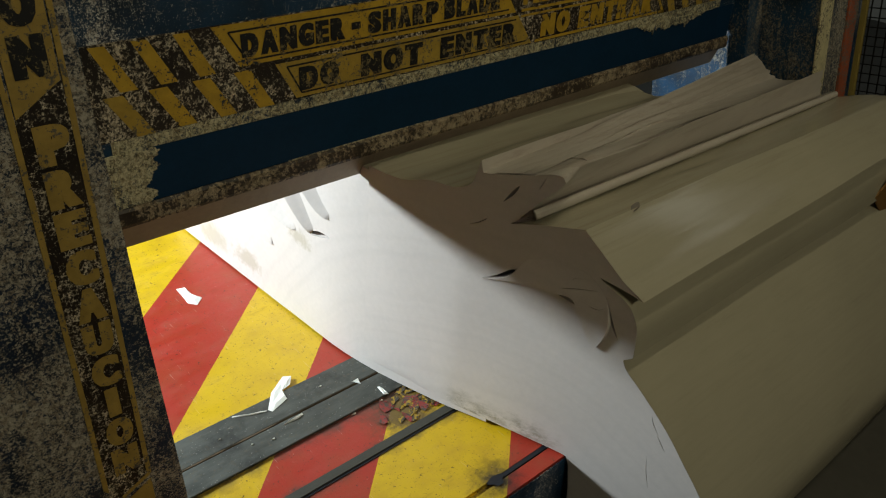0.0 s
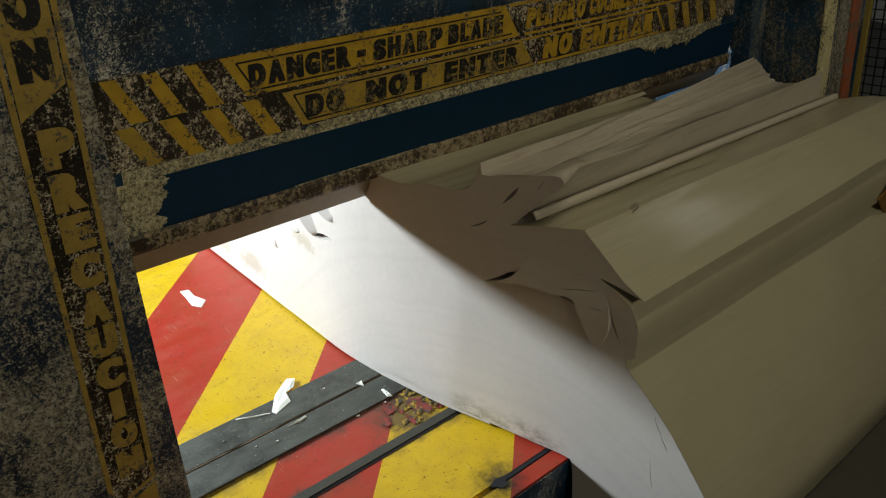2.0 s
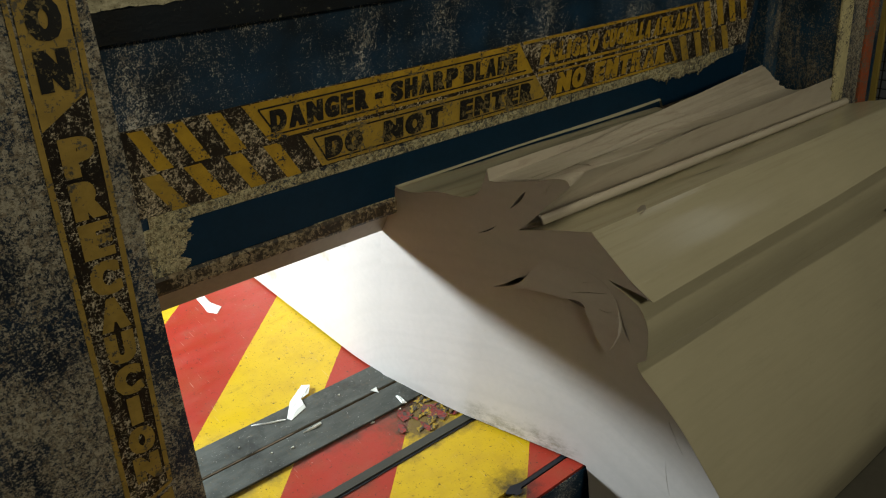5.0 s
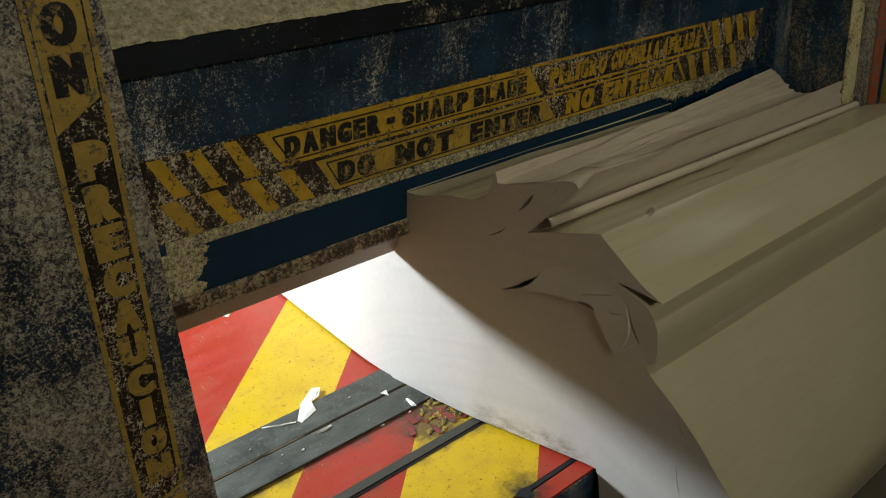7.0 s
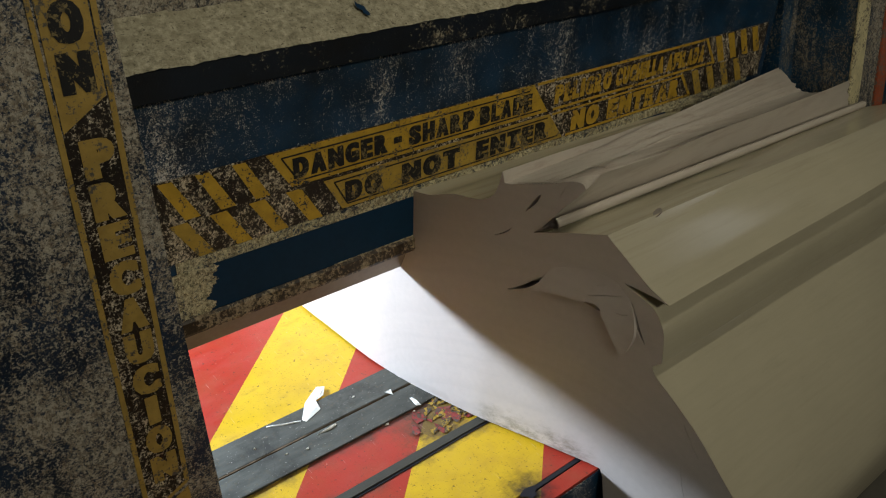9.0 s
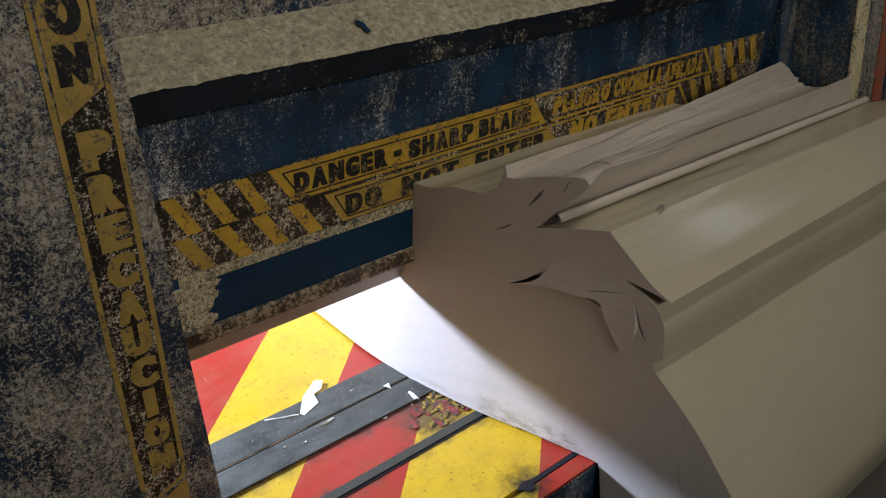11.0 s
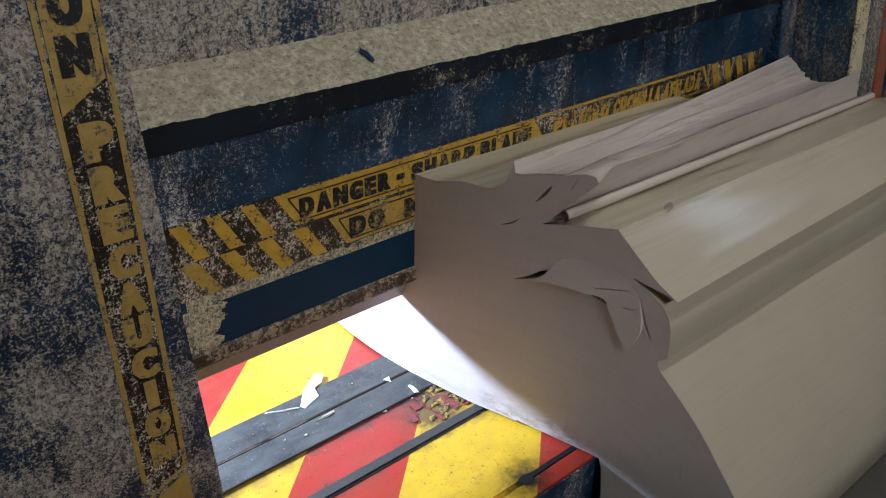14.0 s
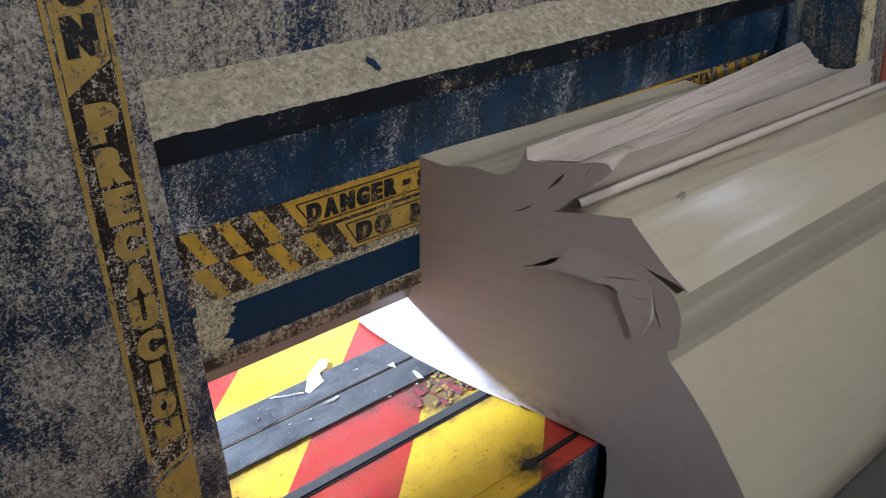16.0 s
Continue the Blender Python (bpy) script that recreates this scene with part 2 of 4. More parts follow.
def paper_mat(name, colour, rough, lines, stain=None, wavy=0.0, ring_at=None, spots=()):
    """Paper; lines: fine layering along the rolled sheets."""
    n = Nodes(name, rough)
    big = n.noise(2.2, 4, 0.55)
    grain = n.noise(22, 5, 0.6, n.place((0.25, 2.2, 2.2)))
    fac = n.math("ADD", n.math("MULTIPLY", big, 0.6), n.math("MULTIPLY", grain, 0.4))
    c = n.mix(n.ramp(fac, (0.35, 0.0), (0.65, 1.0)), tuple(v * 0.90 for v in colour), colour)
    if stain:
        y, z = n.axis(1), n.axis(2)
        low = n.ramp(n.math("ADD", z, n.math("MULTIPLY", n.noise(14, 5, 0.7), 0.13)), (0.11, 1.0), (0.17, 0.0))
        band = n.math("MULTIPLY", low, n.ramp(y, (0.0, 0.0), (0.06, 1.0), (0.38, 1.0), (0.46, 0.0)))
        smear = n.math("MULTIPLY", band, n.ramp(n.noise(30, 6, 0.75, n.place((1, 0.5, 1.2))), (0.42, 0.0), (0.62, 0.8)))
        c = n.mix(smear, c, stain)
    for sy, sz, sr in spots:
        gap = n.tree.nodes.new("ShaderNodeVectorMath")
        gap.operation = "DISTANCE"
        n.put(gap.inputs[0], n.place((0, 0.6, 1.2)))
        gap.inputs[1].default_value = (0, sy * 0.6, sz * 1.2)
        ragged = n.math("ADD", gap.outputs["Value"], n.math("MULTIPLY", n.math("SUBTRACT", n.noise(24, 6, 0.75), 0.5), 0.16))
        c = n.mix(n.ramp(ragged, (sr * 0.4, 0.55), (sr, 0.0)), c, (0.36, 0.30, 0.19))
    bump = n.math("MULTIPLY", n.noise(45, 4, 0.6, n.place((0.12, 1.6, 1.6))), lines)
    if ring_at:
        ring = n.tree.nodes.new("ShaderNodeVectorMath")
        ring.operation = "DISTANCE"
        n.put(ring.inputs[0], n.place((0, 1, 1)))
        ring.inputs[1].default_value = ring_at
        bend = n.math("ADD", ring.outputs["Value"], n.math("MULTIPLY", n.noise(2.5, 3, 0.5), 0.10))
        wave = n.tree.nodes.new("ShaderNodeTexNoise")
        wave.noise_dimensions = "1D"
        wave.inputs["Scale"].default_value, wave.inputs["Detail"].default_value = 20, 4
        n.put(wave.inputs["W"], bend)
        c = n.mix(n.ramp(wave.outputs["Fac"], (0.45, 0.0), (0.70, 0.17)), c, tuple(v * 0.75 for v in colour))
        bump = n.math("ADD", bump, n.math("MULTIPLY", wave.outputs["Fac"], 0.25))
    if wavy:
        broad = n.noise(3.2, 3, 0.5, n.place((0.35, 1.3, 1.3)))
        bump = n.math("ADD", bump, n.math("MULTIPLY", broad, wavy))
        marks = n.noise(5.0, 7, 0.78, n.place((0.4, 2.5, 2.5), (0.3, 0.2, 0.1)))
        c = n.mix(n.ramp(marks, (0.56, 0.0), (0.70, 0.35)), c, tuple(v * 0.70 for v in colour))
        smear = n.noise(8, 6, 0.72, n.place((0.14, 4.5, 4.5), (0, 0, 0.36), (1, 4, 2)))
        c = n.mix(n.math("MULTIPLY", n.ramp(smear, (0.50, 0.0), (0.64, 0.75)), n.ramp(n.axis(2), (0.80, 0.12), (0.93, 1.0))), c, tuple(v * k for v, k in zip(colour, (0.72, 0.66, 0.64))))
        n.put(n.bsdf.inputs["Roughness"], n.ramp(broad, (0.35, rough - 0.03), (0.65, rough + 0.14)))
    return n.done(c, bump, 0.002)


MAT_COLUMN = dusty_paint("dusty_column_paint", NAVY, (0.310, 0.285, 0.240), 0.613, 0.8, 165, 0.085, 0.12, 0.026)
MAT_PANEL = dusty_paint("dusty_blade_panel_paint", (0.006, 0.044, 0.106), (0.46, 0.46, 0.45), 0.687, 0.45, 215, 0.065, 0.10)
MAT_UPPER = dusty_paint("dust_covered_plate_paint", NAVY, (0.295, 0.272, 0.230), 0.594, 0.45, 165, 0.05, 0.24, 0.028)
n = Nodes("dust_layer_on_ledge", 0.95)
_g = n.noise(48, 6, 0.72)
_l = n.noise(15, 5, 0.65)
_c = n.mix(n.ramp(_g, (0.34, 0.0), (0.66, 1.0)), (0.20, 0.185, 0.125), (0.60, 0.555, 0.42))
_c = n.mix(n.ramp(_l, (0.40, 0.0), (0.65, 0.6)), _c, (0.30, 0.275, 0.19))
_c = n.mix(n.ramp(n.noise(120, 3, 0.6), (0.33, 0.8), (0.40, 0.0)), _c, (0.06, 0.05, 0.035))
MAT_LEDGE = n.done(_c, n.math("ADD", _g, _l), 0.012)
MAT_NAVY = plain("oily_navy_paint", (0.003, 0.028, 0.070), 0.55, 0, 8, 0.4)
MAT_NAVY.node_tree.nodes["Principled BSDF"].inputs["Specular IOR Level"].default_value = 0.2
MAT_BLACK = plain("greasy_black_steel_and_shade", (0.008, 0.009, 0.014), 0.5, 0, 10, 0.5)
MAT_BORDER = dusty_paint("dust_border_and_edge_highlight", NAVY, (0.40, 0.37, 0.25), 0.575, 1.0, 150, 0.05, 0.2, 0.04)
MAT_YELLOW = worn_paint("worn_yellow_stencil", (0.60, 0.375, 0.035), NAVY, 0.618)
MAT_YELLOW_BRIGHT = worn_paint("bright_yellow_warning_paint", (0.70, 0.46, 0.02), NAVY, 0.64)
MAT_YELLOW_THIN = worn_paint("thin_yellow_stencil", (0.52, 0.345, 0.055), (0.22, 0.19, 0.13), 0.60)
MAT_BAND = worn_paint("yellow_column_band", (0.47, 0.315, 0.075), (0.18, 0.16, 0.13), 0.612)
MAT_LETTER = worn_paint("worn_black_stencil", (0.008, 0.009, 0.012), (0.40, 0.30, 0.12), 0.60)
MAT_FIELD = dusty_paint("speckled_dark_field", (0.022, 0.014, 0.010), (0.46, 0.41, 0.32), 0.650, 1.0, 165, 0.04)
MAT_BED = bed_paint()
n = Nodes("dark_steel_bar", 0.6, 0.0)
_g = n.noise(10, 7, 0.7, n.place((0.6, 3, 1)))
_d = n.noise(55, 5, 0.7)
_c = n.mix(n.ramp(_g, (0.35, 0.0), (0.65, 1.0)), (0.036, 0.038, 0.032), (0.080, 0.082, 0.070))
_c = n.mix(n.ramp(_d, (0.56, 0.0), (0.66, 0.7)), _c, (0.085, 0.070, 0.045))
_c = n.mix(n.ramp(n.noise(4, 6, 0.75), (0.52, 0.0), (0.64, 0.7)), _c, (0.014, 0.013, 0.011))
_c = n.mix(n.ramp(n.noise(160, 2, 0.5), (0.70, 0.0), (0.73, 0.8)), _c, (0.32, 0.31, 0.28))
MAT_BAR = n.done(_c, n.math("ADD", _g, _d), 0.0008, n.ramp(_g, (0.35, 0.50), (0.65, 0.7)))
MAT_RAIL = plain("oily_rail_steel", (0.048, 0.046, 0.036), 0.55, 0.1, 18, 0.45)
MAT_STEEL = plain("ground_blade_steel", (0.27, 0.215, 0.165), 0.5, 0.3, 9, 0.4)
MAT_RUST = dusty_paint("rusty_lip", (0.040, 0.026, 0.018), (0.24, 0.195, 0.135), 0.606, 0.7, 80, 0.12)
MAT_FACE = paper_mat("cut_paper_edges", (0.645, 0.582, 0.545), 0.8, 0.3, (0.25, 0.215, 0.16), ring_at=(0, 0.30, -0.55))
MAT_SHEET = paper_mat("coated_paper_surface", (0.505, 0.464, 0.350), 0.115, 0.25, None, 1.6)
MAT_LEAF = paper_mat("white_paper_leaf", (0.575, 0.520, 0.458), 0.40, 0.3, None, 2.5)
MAT_TORN = plain("torn_paper_core", (0.26, 0.23, 0.20), 0.9, 0, 60, 0.4)
MAT_FLANGE = dusty_paint("oily_navy_flange_thin_dust", (0.0025, 0.008, 0.018), (0.20, 0.185, 0.14), 0.720, 1.0, 120, 0.12)
MAT_COLUMN_RIGHT = dusty_paint("navy_column_paint_thin_dust", (0.003, 0.052, 0.120), (0.22, 0.20, 0.165), 0.652, 0.4, 160, 0.09)
MAT_FACE_REAR = paper_mat("cut_paper_edges_clean", (0.645, 0.582, 0.545), 0.8, 0.3, ring_at=(0, -0.43, -0.55), spots=((1.17, 0.11, 0.10), (0.86, 0.12, 0.07), (0.45, 0.42, 0.05)))
MAT_CRUD = plain("brown_crud", (0.10, 0.065, 0.035), 0.9, 0, 40, 0.5, 0.003)
MAT_FLAKE_YELLOW = worn_paint("curled_yellow_flake", (0.36, 0.22, 0.020), (0.06, 0.038, 0.02), 0.535)
MAT_SCRAP = plain("white_paper_scrap", (0.80, 0.79, 0.74), 0.8, 0, 30, 0.06)
MAT_RED = worn_paint("worn_red_paint", (0.50, 0.12, 0.05), (0.34, 0.28, 0.24), 0.560)
MAT_POST = worn_paint("worn_cream_yellow_edge", (0.80, 0.72, 0.44), (0.30, 0.26, 0.20), 0.585)
MAT_GUARD = plain("yellow_guard_paint", (0.40, 0.30, 0.08), 0.6, 0, 20, 0.3)
MAT_WIRE = plain("black_wire", (0.015, 0.013, 0.011), 0.5, 0.2, 30, 0.3)
MAT_CARD = plain("brown_cardboard", (0.25, 0.13, 0.035), 0.8, 0, 25, 0.2)
MAT_CONCRETE = plain("dirty_concrete", (0.075, 0.070, 0.060), 0.85, 0, 3, 0.4)
MAT_WALL = plain("grey_hall_cladding", (0.14, 0.13, 0.11), 0.8, 0, 2, 0.2)
MAT_FLAKE = worn_paint("curled_paint_flake", (0.26, 0.035, 0.028), (0.10, 0.06, 0.045), 0.565)


# ---------------------------------------------------------------- mesh helpers
def part(name, bm, material, parent=None, label=""):
    """Links a bmesh as one mesh object under a thing."""
    bmesh.ops.recalc_face_normals(bm, faces=bm.faces[:])
    me = bpy.data.meshes.new(name)
    bm.to_mesh(me)
    bm.free()
    me.materials.append(material)
    ob = new(name, me)
    ob.parent = parent
    if label:
        tagged(ob, label)
    return ob


def thing(name, label, category, at=(0, 0, 0), group="", kind=""):
    ob = new(name)
    ob.location = at
    ob.empty_display_size = 0.1
    return tagged(ob, label, category, group, kind)


def box(x0, x1, y0, y1, z0, z1, bevel=0.0, bm=None):
    own = bm is None
    bm = bm or bmesh.new()
    m = Matrix.Translation(((x0 + x1) / 2, (y0 + y1) / 2, (z0 + z1) / 2)) @ Matrix.Diagonal((x1 - x0, y1 - y0, z1 - z0, 1))
    bmesh.ops.create_cube(bm, size=1.0, matrix=m)
    if bevel and own:
        bmesh.ops.bevel(bm, geom=bm.edges[:], offset=bevel, segments=2, affect="EDGES", profile=0.6)
    return bm


def prism(points, x0, x1):
    """A profile in y, z drawn out along x."""
    bm = bmesh.new()
    a = [bm.verts.new((x0, y, z)) for y, z in points]
    b = [bm.verts.new((x1, y, z)) for y, z in points]
    n = len(points)
    for i in range(n):
        bm.faces.new((a[i], a[(i + 1) % n], b[(i + 1) % n], b[i]))
    bm.faces.new(a)
    bm.faces.new(b[::-1])
    return bm


def flat_front(points, y, thick, bm=None):
    """A polygon in x, z as a thin plate whose front lies at y."""
    bm = bm or bmesh.new()
    a = [bm.verts.new((x, y, z)) for x, z in points]
    b = [bm.verts.new((x, y + thick, z)) for x, z in points]
    n = len(points)
    bm.faces.new(a)
    bm.faces.new(b[::-1])
    for i in range(n):
        bm.faces.new((a[i], b[i], b[(i + 1) % n], a[(i + 1) % n]))
    return bm


GLYPHS = {}


def glyph(char):
    """The outline of a letter of the built-in font as triangles in a unit square."""
    if char not in GLYPHS:
        cu = bpy.data.curves.new("glyph", "FONT")
        cu.body, cu.offset, cu.resolution_u = char, 0.056, 3
        ob = new("glyph", cu)
        bpy.context.view_layer.update()
        me = ob.evaluated_get(bpy.context.evaluated_depsgraph_get()).to_mesh()
        v = np.array([p.co[:2] for p in me.vertices])
        f = [tuple(p.vertices) for p in me.polygons]
        lo, hi = v.min(0), v.max(0)
        if char in "-":
            lo, hi = np.array([lo[0], lo[1] - 0.22]), np.array([hi[0], hi[1] + 0.22])
        GLYPHS[char] = ((v - lo) / (hi - lo), f)
        bpy.data.objects.remove(ob)
        bpy.data.curves.remove(cu)
    return GLYPHS[char]


def letters(text, x0, x1, z0, z1, y):
    """Block letters standing in the plane y, each stretched to its own cell."""
    bm = bmesh.new()
    wide = {"I": 0.48, "1": 0.5, "-": 0.55, " ": 0.42, "E": 0.86, "L": 0.84, "J": 0.8, "N": 1.04, "D": 1.0, "O": 1.04, "A": 1.06}
    sizes = [wide.get(c, 0.98) for c in text]
    unit = (x1 - x0) / (sum(sizes) + 0.10 * (len(text) - 1))
    x = x0
    for c, s in zip(text, sizes):
        if c != " ":
            v, faces = glyph(c)
            for k, push in enumerate((-0.075, -0.025, 0.025, 0.075)):
                vs = [bm.verts.new((x + (0.075 + p[0] * 0.85 + push) * s * unit, y - 0.0002 * k, z0 + p[1] * (z1 - z0))) for p in v]
                for f in faces:
                    bm.faces.new([vs[i] for i in f])
        x += (s + 0.10) * unit
    return bm


def smooth(ob, degrees=40):
    for p in ob.data.polygons:
        p.use_smooth = True
    ob.data.set_sharp_from_angle(angle=radians(degrees))
    return ob


# ---------------------------------------------------------------- hall
def hall():
    tagged(part("ground", box(-7, 9, -7, 7, -0.60, -0.36), MAT_CONCRETE), "dirty grey concrete hall floor", "floor", kind="structure")
    for name, b in (("wall_north", (-7, 9, 7, 7.2)), ("wall_south", (-7, 9, -7.2, -7)), ("wall_east", (9, 9.2, -7.2, 7.2)), ("wall_west", (-7.2, -7, -7.2, 7.2))):
        tagged(part(name, box(*b, -0.6, 6.2), MAT_WALL), "plain grey cladding of the hall", "wall", kind="structure")
    tagged(part("ceiling", box(-7.2, 9.2, -7.2, 7.2, 6.2, 6.4), MAT_WALL), "plain grey hall ceiling", "ceiling", kind="structure")

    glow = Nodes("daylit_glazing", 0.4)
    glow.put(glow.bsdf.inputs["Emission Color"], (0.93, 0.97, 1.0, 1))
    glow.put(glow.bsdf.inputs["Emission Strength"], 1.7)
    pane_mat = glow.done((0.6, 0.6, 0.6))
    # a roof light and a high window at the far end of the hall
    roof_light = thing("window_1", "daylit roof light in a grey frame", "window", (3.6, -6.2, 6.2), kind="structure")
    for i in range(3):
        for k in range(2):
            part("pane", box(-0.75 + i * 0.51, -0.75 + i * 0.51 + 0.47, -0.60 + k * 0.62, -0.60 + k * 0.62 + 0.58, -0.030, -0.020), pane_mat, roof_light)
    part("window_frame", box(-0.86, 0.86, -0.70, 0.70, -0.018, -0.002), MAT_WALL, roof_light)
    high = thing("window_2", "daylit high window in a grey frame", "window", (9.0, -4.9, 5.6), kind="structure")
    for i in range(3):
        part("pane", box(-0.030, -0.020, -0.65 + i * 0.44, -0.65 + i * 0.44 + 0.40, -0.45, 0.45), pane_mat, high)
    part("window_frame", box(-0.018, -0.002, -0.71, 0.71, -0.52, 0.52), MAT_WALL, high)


hall()

# ---------------------------------------------------------------- machine bed
BED_FRONT = -0.73


def machine_bed():
    bed = thing("machine_bed", "steel machine bed painted with worn red and yellow hazard stripes", "machine bed", (0, 0, 0))
    for y0, y1, z1 in ((BED_FRONT, -0.672, 0.0), (-0.672, -0.650, -0.012), (-0.650, 2.0, 0.0)):
        part("bed_plate", box(-1.35, 2.75, y0, y1, -0.20, z1), MAT_BED, bed)
    # the front of the bed is navy and stands 3 mm proud of the plate
    part("front_apron", box(-1.35, 2.75, BED_FRONT - 0.006, BED_FRONT - 0.001, -0.36, -0.012), MAT_PANEL, bed, "navy front apron speckled with dust")
    part("base", box(-1.3, 2.7, BED_FRONT + 0.05, 1.95, -0.36, -0.20), MAT_NAVY, bed)
    for y0, y1 in ((0.013, 0.141), (-0.110, 0.002)):
        part("cutting_bar", box(-1.2, 2.4, y0, y1, 0.0, 0.010, 0.003), MAT_BAR, bed, "dark grey steel cutting bar")
    bm = bmesh.new()
    ends = []
    for i in range(60):
        x = -1.1 + i * 0.025
        w = max(0.0004, 0.005 * noise.noise((x * 14, 2.0, 0)) + 0.0025 - 0.05 * max(0.0, x + 0.46))
        ends.append((bm.verts.new((x, 0.008 - w, 0.0108)), bm.verts.new((x, 0.008 + w, 0.0108)), bm.verts.new((x, 0.008 - w, 0.0)), bm.verts.new((x, 0.008 + w, 0.0))))
    for p, q in zip(ends, ends[1:]):
        bm.faces.new((p[0], q[0], q[1], p[1]))
        bm.faces.new((p[0], p[2], q[2], q[0]))
        bm.faces.new((p[1], q[1], q[3], p[3]))
    part("joint_crud", bm, MAT_CRUD, bed, "brown crud packed between the bars")
    part("guide_rail", box(-1.2, 2.4, -0.324, -0.290, 0.0, 0.007, 0.001), MAT_RAIL, bed, "narrow dark steel guide rail")
    part("joint_floor", box(-1.2, 2.4, 0.0021, 0.0129, 0.0, 0.003), MAT_BLACK, bed)
    # thin black strip laid in as the rail's shadow line
    part("rail_shade_strip", box(-1.2, 2.4, -0.333, -0.324, 0.0, 0.003), MAT_BLACK, bed, "black strip for the shadow line beside the rail")
    part("slot", box(0.0, 2.4, -0.668, -0.653, -0.0118, 0.002), MAT_BLACK, bed, "black slot near the bed edge")
    bm = bmesh.new()
    ring = [bm.verts.new((0.005 + (0.030 + 0.012 * math.sin(3 * a)) * math.cos(a), -0.665 + 0.022 * math.sin(a), 0.0035)) for a in (i * math.tau / 18 for i in range(18))]
    bm.faces.new(ring)
    part("burnt_hole", bm, MAT_BLACK, bed, "burnt black hole at the end of the slot")
    return bed


machine_bed()

# ---------------------------------------------------------------- columns
COL_Y = -0.30
KX = 0.939


def cx(x):
    return -1.409 + (x + 1.409) * KX


def cz(z):
    return 2.006 + (z - 2.006) * KX


def left_column():
    col = thing("left_column", "navy machine column caked with paper dust, yellow warning band", "machine column", (cx(-1.0), COL_Y, -0.36))
    ox, oy, oz = cx(-1.0), COL_Y, -0.36

    def shift(bm):
        bmesh.ops.translate(bm, verts=bm.verts[:], vec=(-ox, -oy, -oz))
        return bm

    bm = flat_front([(-2.4, -0.36), (cx(-0.835), -0.36), (cx(-0.845), cz(0.15)), (cx(-0.872), cz(0.76)), (cx(-0.888), cz(1.19)), (cx(-0.908), cz(1.62)), (cx(-0.93), 3.2), (-2.4, 3.2)], COL_Y, 0.12)
    bmesh.ops.bevel(bm, geom=[e for e in bm.edges if abs(e.verts[0].co.y - COL_Y) < 1e-4 and abs(e.verts[1].co.y - COL_Y) < 1e-4 and e.verts[0].co.x > -1.2], offset=0.012, segments=3, affect="EDGES")
    part("front_plate", shift(bm), MAT_COLUMN, col)
    part("back_plate", shift(box(-2.3, -1.27, COL_Y + 0.12, 0.55, -0.36, 3.1)), MAT_NAVY, col)
    y = COL_Y - 0.002
    ground = part("band_ground", shift(flat_front([(cx(-1.049), cz(0.22)), (cx(-0.944), cz(0.285)), (cx(-0.944), cz(1.432)), (cx(-1.049), cz(1.364))], y + 0.001, 0.0009)), MAT_FIELD, col, "dark ground of the band speckled with dust")
    for a, b in ((-1.062, -1.049), (-0.944, -0.931)):
        part("band_line", shift(flat_front([(cx(a), cz(0.30)), (cx(b), cz(0.285)), (cx(b), cz(1.43)), (cx(a), cz(1.40))], y, 0.0019)), MAT_BAND, col, "worn yellow border line")
    for a, b in ((-1.062, -1.052), (-0.943, -0.931)):
        part("band_line", shift(flat_front([(cx(a), cz(1.40)), (cx(b), cz(1.40)), (cx(b), cz(2.5)), (cx(a), cz(2.5))], y - 0.0005, 0.0019)), MAT_BAND, col, "worn yellow border line")
    upper = part("yellow_panel", shift(flat_front([(cx(-1.046), cz(1.366)), (cx(-0.947), cz(1.432)), (cx(-0.947), cz(2.5)), (cx(-1.046), cz(2.5))], y, 0.0019)), MAT_BAND, col, "yellow panel with dark lettering")
    part("yellow_panel", shift(flat_front([(cx(-1.058), cz(-0.2)), (cx(-0.935), cz(-0.2)), (cx(-0.935), cz(0.268)), (cx(-1.058), cz(0.20))], y, 0.0019)), MAT_BAND, col, "yellow panel with dark lettering")
    part("band_line", shift(flat_front([(cx(-1.060), cz(0.232)), (cx(-1.060), cz(0.220)), (cx(-0.933), cz(0.285)), (cx(-0.933), cz(0.297))], y - 0.0004, 0.0015)), MAT_BAND, col, "worn yellow border line")
    for i, c in enumerate("PRECAUCION"):
        z1 = 1.345 - i * 0.1023
        w0, w1 = (-1.004, -0.972) if c == "I" else (-1.023, -0.953)
        part("letter", shift(letters(c, cx(w0), cx(w1), cz(z1 - 0.092), cz(z1), y - 0.001)), MAT_BAND, ground, "worn yellow stencil letter")
    for i, c in enumerate("NOITUAC"):
        z0 = 1.445 + i * 0.1023
        w0, w1 = (-1.012, -0.982) if c == "I" else (-1.030, -0.962)
        part("letter", shift(letters(c, cx(w0), cx(w1), cz(z0), cz(z0 + 0.086), y - 0.001)), MAT_LETTER, upper, "worn dark stencil letter")
    return col


left_column()


